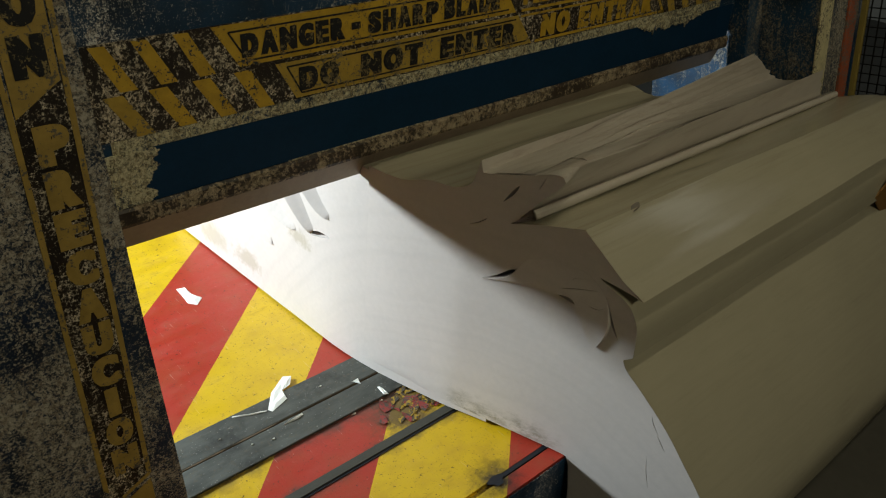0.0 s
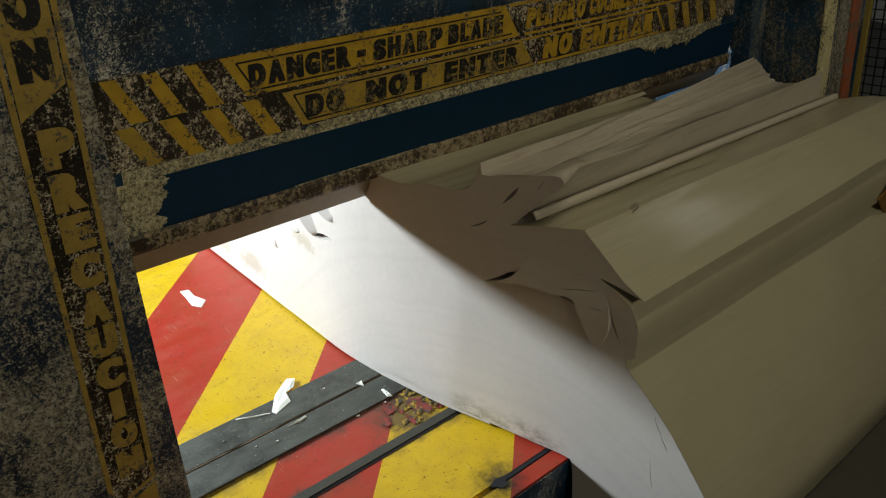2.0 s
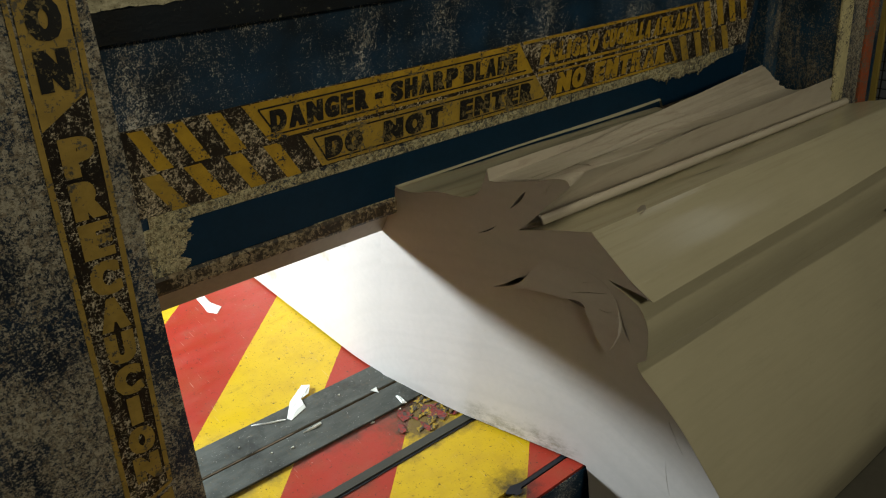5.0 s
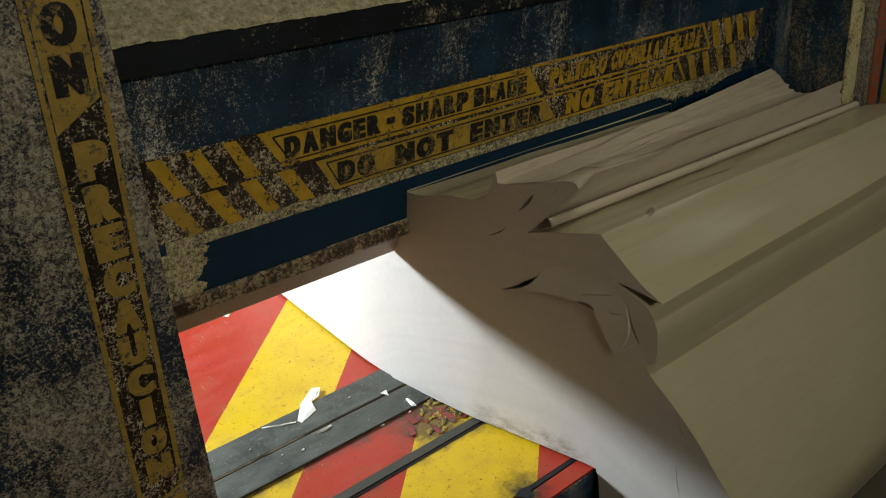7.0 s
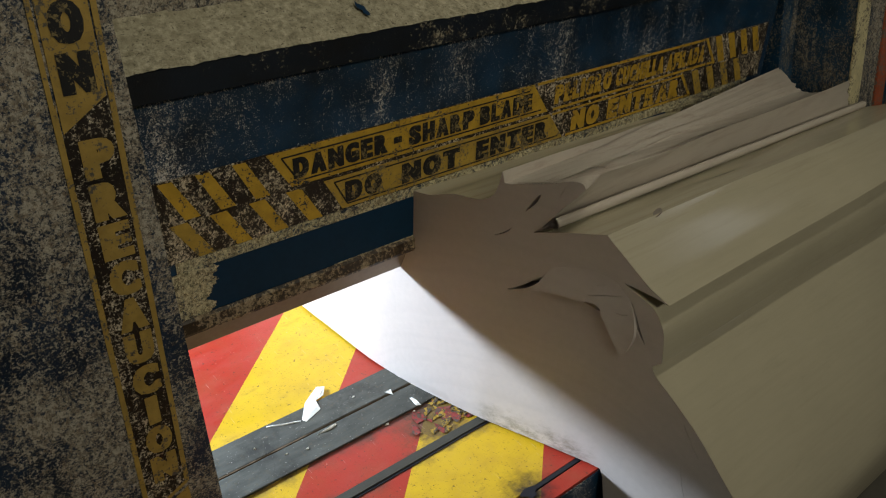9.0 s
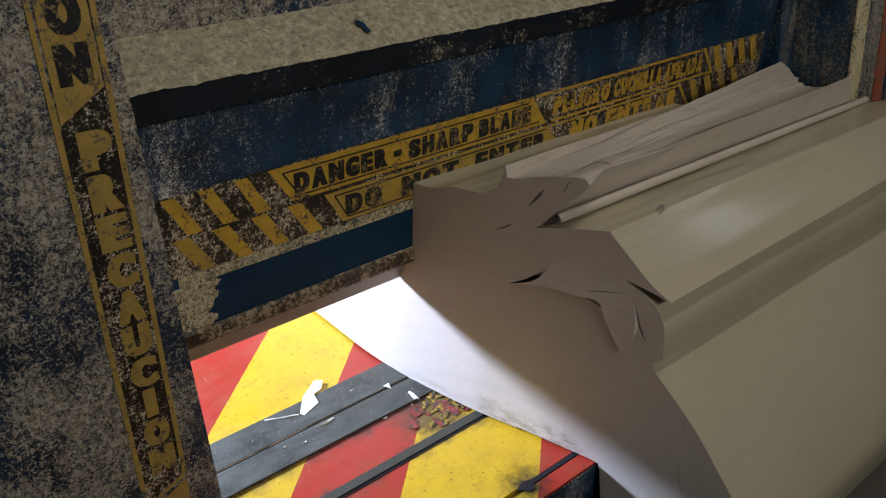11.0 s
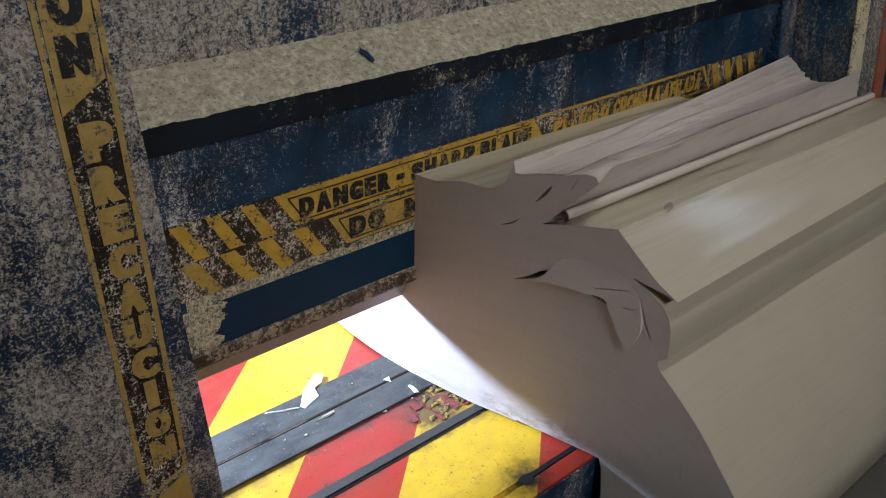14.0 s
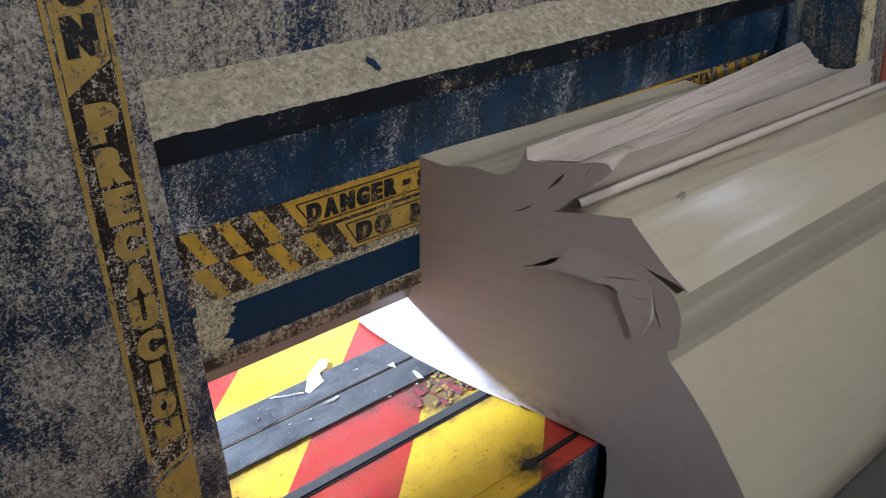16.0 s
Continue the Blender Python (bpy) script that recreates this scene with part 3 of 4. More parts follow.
def right_column():
    ox, oy, oz = 2.27, COL_Y, -0.36
    col = thing("right_column", "navy machine column with dust-caked cream and red edges", "machine column", (ox + 0.135, oy - 0.199, oz))
    col.rotation_euler = (radians(-8), radians(-3), 0)

    def b(*v, bevel=0.0):
        bm = box(*v, bevel=bevel)
        bmesh.ops.translate(bm, verts=bm.verts[:], vec=(-ox, -oy, -oz))
        return bm

    part("body", b(2.27, 2.70, COL_Y, 0.60, -0.36, 3.2, bevel=0.008), MAT_COLUMN_RIGHT, col)
    part("edge_strip", b(2.262, 2.372, COL_Y - 0.014, COL_Y - 0.001, -0.2, 3.1, bevel=0.005), MAT_POST, col, "cream yellow strip worn to bare metal")
    part("dust_strip", b(2.376, 2.526, COL_Y - 0.010, COL_Y - 0.001, -0.2, 3.1, bevel=0.004), MAT_UPPER, col, "strip caked with grey dust")
    part("red_strip", b(2.53, 2.62, COL_Y - 0.020, COL_Y - 0.001, -0.2, 3.1, bevel=0.005), MAT_RED, col, "worn orange red strip")
    hatch = part("hatched_panel", b(2.262, 2.268, 0.47, 0.62, 0.42, 0.58), MAT_BLACK, col, "dark hatched warning panel")
    for k in range(6):
        part("yellow_bar", b(2.258, 2.2615, 0.475 + k * 0.025, 0.489 + k * 0.025, 0.425, 0.575), MAT_YELLOW_BRIGHT, hatch, "bright yellow warning bar")
    part("guide_channel", b(2.142, 2.268, -0.02, 0.30, -0.2, 3.1, bevel=0.004), MAT_COLUMN_RIGHT, col, "navy blade guide speckled with dust")
    return col


right_column()

# ---------------------------------------------------------------- blade carriage; its origin is the cutting edge at x = 0
def blade_carriage():
    car = thing("blade_carriage", "descending navy guillotine beam with yellow warning lettering over a steel blade", "guillotine blade")
    x0, x1 = -1.25, 2.13
    part("front_panel", prism([(0, 0.100), (0, 0.775), (0.06, 0.775), (0.06, 0.100)], x0, x1), MAT_PANEL, car, "navy panel spattered with paper dust")
    part("flange", prism([(-0.060, 0.772), (-0.060, 0.846), (-0.052, 0.850), (0.14, 0.850), (0.14, 0.772)], x0, x1), MAT_FLANGE, car, "greasy black flange")
    # dust heaped on the flange, ragged along its front edge
    bm = bmesh.new()
    rows = []
    for k in range(221):
        x = x0 + (x1 - 0.01 - x0) * k / 220
        row = []
        for m in range(8):
            t = m / 7
            rag = 0.003 * noise.noise((x * 12, 5, 0)) + 0.005 * noise.noise((x * 95, 1, 0))
            lump = 0.006 * noise.noise((x * 9, t * 4, 3)) + 0.004 * noise.noise((x * 30, t * 9, 1))
            row.append(bm.verts.new((x, -0.0625 + 0.1625 * t + (0 if m else 0.0), 0.852 + 0.085 * t + lump * (0.3 + t) + (rag - 0.004 if m == 0 else 0))))
        rows.append(row)
    for p, q in zip(rows, rows[1:]):
        for m in range(7):
            bm.faces.new((p[m], q[m], q[m + 1], p[m + 1]))
    smooth(part("dust_layer", bm, MAT_LEDGE, car, "thick pale paper dust heaped on the flange"), 60)
    part("upper_plate", prism([(0.10, 0.854), (0.10, 2.4), (0.15, 2.4), (0.15, 0.854)], x0, x1), MAT_UPPER, car, "plate covered in grey paper dust")
    bm = bmesh.new()
    patch = [(-0.160 + (0.011 + 0.012 * noise.noise((k * 1.7, 2.0, 0))) * math.cos(k / 22 * math.tau) - 0.03 * (0.5 + 0.24 * math.sin(k / 22 * math.tau) - 0.4), 0.40 + (0.17 + 0.14 * noise.noise((k * 1.3, 7.0, 0))) * math.sin(k / 22 * math.tau)) for k in range(22)]
    bm.faces.new([bm.verts.new((x, -0.0625 + 0.1625 * t, 0.861 + 0.085 * t)) for x, t in patch])
    part("bare_patch", bm, MAT_NAVY, car, "bare navy patch wiped through the dust")
    # pale sliver that draws the highlight along the blue strip's lower edge
    part("edge_highlight", box(-0.30, 0.25, -0.0052, -0.004, 0.105, 0.109), MAT_BORDER, car, "pale line for the highlight on the strip's lower edge")
    part("web", prism([(0.06, 0.10), (0.06, 0.775), (0.28, 0.775), (0.28, 0.30)], x0, x1), MAT_NAVY, car)
    part("blue_strip", box(-0.74, x1 - 0.01, -0.004, -0.0005, 0.106, 0.256), MAT_NAVY, car, "clean dark blue strip")
    part("lip", prism([(-0.010, 0.050), (-0.014, 0.060), (-0.012, 0.096), (-0.004, 0.104), (0.05, 0.100), (0.05, 0.046)], x0, x1), MAT_RUST, car, "rusty lip caked with dust")
    part("blade", prism([(0.018, 0.046), (0.052, -0.043), (0.058, -0.043), (0.075, 0.100), (0.02, 0.100)], x0, x1), MAT_STEEL, car, "ground steel cutting blade")
    part("border", flat_front([(-0.80, 0.257), (2.0, 0.257), (2.0, 0.292), (-0.80, 0.292)], -0.003, 0.0025), MAT_BORDER, car, "dust-caked yellow border")
    part("dust_patch", flat_front([(x0, 0.106)] + [(-0.715 + 0.05 * noise.noise((k * 0.13, 3.3, 0)) + 0.018 * noise.noise((k * 0.9, 1, 0)) + 0.02 * k / 40, 0.106 + 0.151 * k / 40) for k in range(41)] + [(x0, 0.257)], -0.006, 0.005), MAT_BORDER, car, "flaking dust at the strip's end")
    # dust hanging in tufts from the border over the strip
    tufts = [(1.38 + 0.56 * k / 90, 0.2565 - 0.060 * math.sin(math.pi * min(1.0, k / 80)) ** 0.7 * (0.35 + 0.9 * abs(noise.noise((k * 0.31, 4.0, 0))) + 0.7 * abs(noise.noise((k * 1.3, 9.0, 0))))) for k in range(91)]
    part("hanging_dust", flat_front([(1.94, 0.2568), (1.38, 0.2568)] + tufts, -0.009, 0.008), MAT_BORDER, car, "tufts of pale dust hanging over the strip")
    y = -0.0035
    sign = part("sign_ground", flat_front([(-0.83, 0.293), (2.09, 0.293), (2.09, 0.540), (-0.83, 0.540)], -0.0022, 0.002), MAT_FIELD, car, "dark sign ground speckled with dust")
    # slanted bars at both ends
    for xa in (-0.814, -0.710, -0.604):
        part("slanted_bar", flat_front([(xa, 0.535), (xa + 0.040, 0.534), (xa + 0.105, 0.415), (xa + 0.060, 0.415)], y, 0.003), MAT_YELLOW, sign, "worn yellow slanted bar")
    for xa in (-0.80, -0.685, -0.567, -0.449):
        part("slanted_bar", flat_front([(xa, 0.407), (xa + 0.050, 0.407), (xa + 0.118, 0.293), (xa + 0.070, 0.293)], y, 0.003), MAT_YELLOW if xa > -0.7 else MAT_YELLOW_THIN, sign, "worn yellow slanted bar")
    for i in range(4):
        xa = 1.665 + i * 0.095
        part("slanted_bar", flat_front([(xa, 0.535), (xa + 0.045, 0.535), (xa + 0.105, 0.415), (xa + 0.060, 0.415)], y, 0.003), MAT_YELLOW, sign, "worn yellow slanted bar")
        xa = 1.53 + i * 0.105
        part("slanted_bar", flat_front([(xa, 0.407), (xa + 0.045, 0.407), (xa + 0.105, 0.293), (xa + 0.060, 0.293)], y, 0.003), MAT_YELLOW_THIN, sign, "worn yellow slanted bar")
    # upper row: yellow field, then dark field with a yellow outline
    part("yellow_field", flat_front([(-0.502, 0.537), (0.555, 0.537), (0.637, 0.420), (-0.428, 0.420)], y, 0.003), MAT_YELLOW, sign, "worn yellow sign field")
    part("yellow_field", flat_front([(-0.321, 0.407), (0.650, 0.407), (0.732, 0.297), (-0.259, 0.297)], y, 0.003), MAT_YELLOW_THIN, sign, "worn yellow sign field")

    def stroke(points, w, mat, yy, label):
        bm = bmesh.new()
        for (ax, az), (bx, bz) in zip(points, points[1:]):
            d = Vector((bx - ax, bz - az)).normalized() * w / 2
            nx, nz = -d.y, d.x
            flat_front([(ax - nx, az - nz), (bx - nx, bz - nz), (bx + nx, bz + nz), (ax + nx, az + nz)], yy, 0.0006, bm)
        part("outline", bm, mat, sign, label)

    black, yel = "worn black outline of the sign field", "worn yellow outline of the sign field"
    stroke([(-0.455, 0.517), (0.535, 0.517)], 0.005, MAT_LETTER, y - 0.001, black)
    stroke([(-0.455, 0.517), (-0.405, 0.434)], 0.005, MAT_LETTER, y - 0.001, black)
    stroke([(-0.405, 0.434), (0.600, 0.434)], 0.005, MAT_LETTER, y - 0.001, black)
    stroke([(-0.285, 0.394), (0.64, 0.394)], 0.005, MAT_LETTER, y - 0.001, black)
    stroke([(-0.285, 0.394), (-0.240, 0.310)], 0.005, MAT_LETTER, y - 0.001, black)
    stroke([(-0.240, 0.310), (0.70, 0.310)], 0.005, MAT_LETTER, y - 0.001, black)
    stroke([(0.575, 0.534), (1.60, 0.534)], 0.010, MAT_YELLOW, y, yel)
    stroke([(0.665, 0.422), (1.68, 0.422)], 0.010, MAT_YELLOW, y, yel)
    stroke([(1.60, 0.538), (1.69, 0.415)], 0.014, MAT_YELLOW, y, yel)
    stroke([(0.665, 0.402), (1.455, 0.402)], 0.008, MAT_YELLOW, y, yel)
    stroke([(0.75, 0.301), (1.55, 0.301)], 0.010, MAT_YELLOW, y, yel)
    stroke([(1.458, 0.408), (1.545, 0.296)], 0.014, MAT_YELLOW, y, yel)
    yy = y - 0.0016
    part("lettering", letters("DANGER", -0.421, -0.085, 0.443, 0.508, yy), MAT_LETTER, sign, "worn black stencil lettering")
    part("lettering", letters("-", -0.062, -0.030, 0.443, 0.508, yy), MAT_LETTER, sign, "worn black stencil lettering")
    part("lettering", letters("SHARP", -0.003, 0.275, 0.443, 0.508, yy), MAT_LETTER, sign, "worn black stencil lettering")
    part("lettering", letters("BLADE", 0.300, 0.550, 0.443, 0.508, yy), MAT_LETTER, sign, "worn black stencil lettering")
    part("lettering", letters("DO", -0.248, -0.110, 0.316, 0.386, yy), MAT_LETTER, sign, "worn black stencil lettering")
    part("lettering", letters("NOT", -0.030, 0.215, 0.316, 0.386, yy), MAT_LETTER, sign, "worn black stencil lettering")
    part("lettering", letters("ENTER", 0.290, 0.645, 0.316, 0.386, yy), MAT_LETTER, sign, "worn black stencil lettering")
    part("lettering", letters("PELIGRO", 0.668, 0.985, 0.440, 0.512, y - 0.0006), MAT_YELLOW, sign, "worn yellow stencil lettering")
    part("lettering", letters("CUCHILLA", 1.012, 1.315, 0.440, 0.512, y - 0.0006), MAT_YELLOW, sign, "worn yellow stencil lettering")
    part("lettering", letters("AFILADA", 1.335, 1.60, 0.440, 0.512, y - 0.0006), MAT_YELLOW, sign, "worn yellow stencil lettering")
    part("lettering", letters("NO", 0.775, 0.935, 0.312, 0.392, y - 0.0006), MAT_YELLOW, sign, "worn yellow stencil lettering")
    part("lettering", letters("ENTRAR", 0.985, 1.455, 0.312, 0.392, y - 0.0006), MAT_YELLOW, sign, "worn yellow stencil lettering")
    return car


CARRIAGE = blade_carriage()

# ---------------------------------------------------------------- the split paper roll
from mathutils.geometry import delaunay_2d_cdt

LEAN = 0.38
PIVOT = Vector((0.0, BED_FRONT, 0.0))


def spline(points, steps=5):
    """Catmull-Rom through y, z pairs; a third value of 1 marks a sharp corner."""
    out = []
    n = len(points)
    for i in range(n - 1):
        p1, p2 = points[i], points[i + 1]
        p0 = points[i - 1] if i and len(p1) < 3 else p1
        p3 = points[i + 2] if i + 2 < n and len(p2) < 3 else p2
        for k in range(steps):
            t = k / steps
            out.append(tuple(0.5 * (2 * p1[j] + (p2[j] - p0[j]) * t + (2 * p0[j] - 5 * p1[j] + 4 * p2[j] - p3[j]) * t * t + (3 * p1[j] - p0[j] - 3 * p2[j] + p3[j]) * t ** 3) for j in (0, 1)))
    out.append(tuple(points[-1][:2]))
    return out


# profiles of the front half from the blade over the top and down to the floor: at the cut end, a hand's length behind it
# (the points that move, by their place in the list) and at the far end
NEAR = [(0.075, 0.846), (0.0, 0.846), (-0.068, 0.853), (-0.154, 0.884), (-0.236, 0.893), (-0.279, 0.908), (-0.307, 0.939), (-0.3235, 1.013, 1), (-0.332, 0.976, 1), (-0.352, 0.977, 1),
        (-0.486, 1.018, 1), (-0.526, 1.035), (-0.558, 1.038), (-0.571, 1.022, 1), (-0.547, 0.986), (-0.518, 0.950), (-0.500, 0.923), (-0.459, 0.864), (-0.434, 0.836, 1),
        (-0.527, 0.866), (-0.608, 0.887), (-0.648, 0.898, 1), (-0.662, 0.882), (-0.693, 0.853), (-0.740, 0.808), (-0.786, 0.766), (-0.846, 0.726, 1), (-0.790, 0.742),
        (-0.716, 0.757, 1), (-0.772, 0.722), (-0.811, 0.696), (-0.842, 0.640), (-0.853, 0.585), (-0.858, 0.518, 1), (-0.853, 0.513), (-0.847, 0.509, 1), (-0.841, 0.503), (-0.834, 0.499, 1),
        (-0.838, 0.486), (-0.855, 0.458), (-0.922, 0.388), (-1.008, 0.289), (-1.086, 0.180), (-1.154, 0.083), (-1.228, -0.045), (-1.272, -0.165), (-1.262, -0.358, 1)]
BEHIND = {10: (-0.452, 1.001), 11: (-0.482, 1.010), 12: (-0.500, 1.004), 13: (-0.496, 0.990), 14: (-0.490, 0.965), 15: (-0.486, 0.940), 16: (-0.480, 0.915), 17: (-0.470, 0.885), 18: (-0.456, 0.858),
          34: (-0.838, 0.530), 35: (-0.822, 0.552), 36: (-0.816, 0.530), 37: (-0.812, 0.503), 38: (-0.822, 0.486)}
FAR = [(0.075, 0.80), (0.0, 0.802), (-0.004, 0.803), (-0.008, 0.804), (-0.014, 0.806), (-0.020, 0.807), (-0.026, 0.808), (-0.032, 0.812, 1), (-0.040, 0.820, 1), (-0.053, 0.888, 1),
       (-0.163, 0.793, 1), (-0.220, 0.800), (-0.305, 0.832), (-0.346, 0.884, 1), (-0.352, 0.850), (-0.358, 0.810), (-0.366, 0.780), (-0.376, 0.760), (-0.384, 0.752, 1),
       (-0.440, 0.775), (-0.530, 0.812), (-0.645, 0.842, 1), (-0.662, 0.838), (-0.700, 0.822), (-0.745, 0.803), (-0.790, 0.783), (-0.846, 0.757, 1), (-0.790, 0.770),
       (-0.716, 0.778, 1), (-0.770, 0.745), (-0.809, 0.718), (-0.842, 0.664), (-0.855, 0.605), (-0.862, 0.530, 1), (-0.834, 0.565), (-0.812, 0.598, 1), (-0.806, 0.560), (-0.800, 0.520, 1),
       (-0.815, 0.498), (-0.848, 0.462), (-0.922, 0.388), (-1.008, 0.289), (-1.086, 0.180), (-1.154, 0.083), (-1.228, -0.045), (-1.272, -0.165), (-1.262, -0.358, 1)]
UNDER = [(-0.790, -0.358), (-0.770, -0.14), (-0.752, -0.030), (-0.740, 0.006), (-0.70, 0.011), (-0.30, 0.018), (0.075, 0.012)]
LENGTH = 2.18


def fold(y):
    """How far the end face lies back in x: it leans at the front and stands square behind the blade."""
    if y > 0.3:
        return -0.025 - 0.05 * (y - 0.3)
    if y < -0.3:
        return 0.090 + LEAN * (-0.3 - y) + 0.012
    t = (0.3 - y) / 0.6
    return -0.025 + 0.03 * t + (0.127 - 0.03) * t * t * (1.4 - 0.4 * t)


def inside(p, loop):
    hit = False
    for (ya, za), (yb, zb) in zip(loop, loop[1:] + loop[:1]):
        if (za > p[1]) != (zb > p[1]) and p[0] < (yb - ya) * (p[1] - za) / (zb - za) + ya:
            hit = not hit
    return hit


def lens_hole(ay, az, by, bz, fat, bend, skew=0.0, n=9):
    """A thin crescent between two points of the end face."""
    d = Vector((by - ay, bz - az))
    p = Vector((-d.y, d.x)).normalized()
    up, low = [], []
    for i in range(n + 1):
        t = i / n
        m = Vector((ay, az)) + d * t + p * bend * math.sin(math.pi * t)
        w = fat * math.sin(math.pi * t) ** 0.8 * (1 - skew + 2 * skew * t)
        up.append(m + p * w)
        low.append(m - p * w)
    return [tuple(v) for v in up] + [tuple(v) for v in low[-2:0:-1]]


SLITS = [(-0.366, 0.606, -0.478, 0.692, 0.008, 0.012, 0.7), (-0.586, 0.650, -0.671, 0.634, 0.010, -0.010, 0.4), (-0.306, 0.786, -0.366, 0.832, 0.0022, 0.005, 0.3),
         (-0.402, 0.900, -0.446, 0.972, 0.0048, 0.002, 0.4), (-0.500, 0.975, -0.517, 1.022, 0.0014, 0.0), (-0.744, 0.702, -0.806, 0.560, 0.005, 0.006, -0.2),
         (-0.985, 0.262, -1.02, 0.205, 0.0015, 0.0), (-0.955, 0.330, -0.99, 0.262, 0.0012, 0.004), (-0.975, 0.160, -1.01, 0.02, 0.0010, 0.004)]
FAN = 13


def fanned(near, far, behind, first, count):
    """Splits the stretch after point number first into count layers, whose edges stand apart like stairs at the far end alone."""
    a, c = list(near[: first + 1]), list(far[: first + 1])
    for k in range(1, count):
        t = (k + 0.25 * math.sin(k * 2.4)) / count
        ya, za = near[first][0] + (near[first + 1][0] - near[first][0]) * t, near[first][1] + (near[first + 1][1] - near[first][1]) * t
        yc, zc = far[first][0] + (far[first + 1][0] - far[first][0]) * t, far[first][1] + (far[first + 1][1] - far[first][1]) * t
        h = 0.013 + 0.005 * math.sin(k * 5.1)
        a += [(ya, za, 1), (ya - 0.0006, za + 0.0002, 1)]
        c += [(yc, zc - h * 0.35, 1), (yc - 0.0010, zc + h * 0.65, 1)]
    moved = {k + (2 * (count - 1) if k > first else 0): v for k, v in behind.items()}
    return a + list(near[first + 1:]), c + list(far[first + 1:]), moved


SPAN = 0.085


class Skin:
    """The rolled surface between the profile at the cut end and the one at the far end."""

    def __init__(self, near, far, behind, length, drop=0.0, seed=0.0, steps=5):
        mid = []
        for k, (p, q) in enumerate(zip(near, far)):
            y, z = behind.get(k, (p[0] + (q[0] - p[0]) * SPAN, p[1] + (q[1] - p[1]) * SPAN))
            mid.append((y, z, 1) if len(p) > 2 else (y, z))
        self.a, self.m, self.b = spline(near, steps), spline(mid, steps), spline(far, steps)
        self.length, self.drop, self.seed, self.bend = length, drop, seed, bool(behind)

    def at(self, i, t):
        ya, za = self.a[i]
        p, q = (self.a[i], self.m[i]) if t < SPAN else (self.m[i], self.b[i])
        s = t / SPAN if t < SPAN else (t - SPAN) / (1 - SPAN)
        y, z = p[0] + (q[0] - p[0]) * s, p[1] + (q[1] - p[1]) * s
        wave = 0.006 * math.sin(math.pi * t) * noise.noise((t * 3.0 + self.seed, y * 5, z * 5))
        if self.bend and z > 0.80 and y > -0.62:
            # loose layers buckle a little along the pile
            wave += 0.007 * math.sin(math.pi * min(1.0, t * 1.4)) * noise.noise((t * 5.5, y * 16, 4.0))
        x = fold(ya) - 0.38 * (y - ya) + self.length * t
        if self.drop and ya > -0.3275 and t > 0.665:
            z -= min(self.drop, (z - 0.02) * 0.9) * min(1.0, (t - 0.665) / 0.06)
        return x, y + wave, z + wave


def roll_body(surface, under, slits, steps_x=40, inner=None, grid=0.035):
    """A pile of rolled layers: the skin and, apart from it, the cut face with its slits."""
    a, length, seed = surface.a, surface.length, surface.seed
    skin = bmesh.new()
    rows = []
    for t in [0.0, 0.02, 0.045, 0.065, 0.085] + [0.085 + 0.915 * (k + 1) / steps_x for k in range(steps_x)]:
        row = []
        for i in range(len(a)):
            x, y, z = surface.at(i, t)
            if t > 0.999:
                x += 0.035 * noise.noise((y * 40, z * 40, seed))
            row.append(skin.verts.new((x, y, z)))
        rows.append(row)
    for r, q in zip(rows, rows[1:]):
        for i in range(len(r) - 1):
            if not inner or not inner[0] <= i < inner[1]:
                skin.faces.new((r[i], r[i + 1], q[i + 1], q[i]))
    split = bmesh.new()
    if inner:
        twin = [[split.verts.new(v.co) for v in r[inner[0]: inner[1] + 1]] for r in rows]
        for r, q in zip(twin, twin[1:]):
            for i in range(len(r) - 1):
                split.faces.new((r[i], r[i + 1], q[i + 1], q[i]))
    # underside and far end
    ua = [skin.verts.new((fold(y), y, z)) for y, z in under]
    ub = [skin.verts.new((fold(y) + length, y, z)) for y, z in under]
    la, lb = [rows[0][-1]] + ua + [rows[0][0]], [rows[-1][-1]] + ub + [rows[-1][0]]
    for i in range(len(la) - 1):
        skin.faces.new((la[i], la[i + 1], lb[i + 1], lb[i]))
    skin.faces.new(rows[-1] + ub)
    # the cut face, with the slits running 8 cm deep
    face = bmesh.new()
    outer = a + [tuple(p) for p in under]
    holes = [lens_hole(*s) for s in slits]
    pts, segs = [], []
    for loop in [outer] + holes:
        n = len(pts)
        pts += [Vector(p) for p in loop]
        segs += [(n + i, n + (i + 1) % len(loop)) for i in range(len(loop))]
    lo, hi = np.min(outer, axis=0), np.max(outer, axis=0)
    for y in np.arange(lo[0], hi[0], grid):
        for z in np.arange(lo[1], hi[1], grid):
            if inside((y, z), outer):
                pts.append(Vector((y + 0.004 * math.sin(z * 90), z)))
    flat, _, tris, *_ = delaunay_2d_cdt(pts, segs, [], 0, 1e-5)
    vs = [face.verts.new((fold(p.x), p.x, p.y)) for p in flat]
    for tri in tris:
        c = sum((flat[i] for i in tri), Vector((0, 0))) / len(tri)
        if inside(c, outer) and not any(inside(c, h) for h in holes):
            face.faces.new([vs[i] for i in tri])
    for loop in holes:
        rim = [face.verts.new((fold(y), y, z)) for y, z in loop]
        deep = [face.verts.new((fold(y) + 0.08, y, z)) for y, z in loop]
        for i in range(len(rim)):
            j = (i + 1) % len(rim)
            face.faces.new((rim[i], rim[j], deep[j], deep[i]))
        face.faces.new(deep)
    bmesh.ops.remove_doubles(face, verts=face.verts[:], dist=1e-5)
    bmesh.ops.delete(face, geom=[v for v in face.verts if not v.link_faces], context="VERTS")
    return skin, face, split


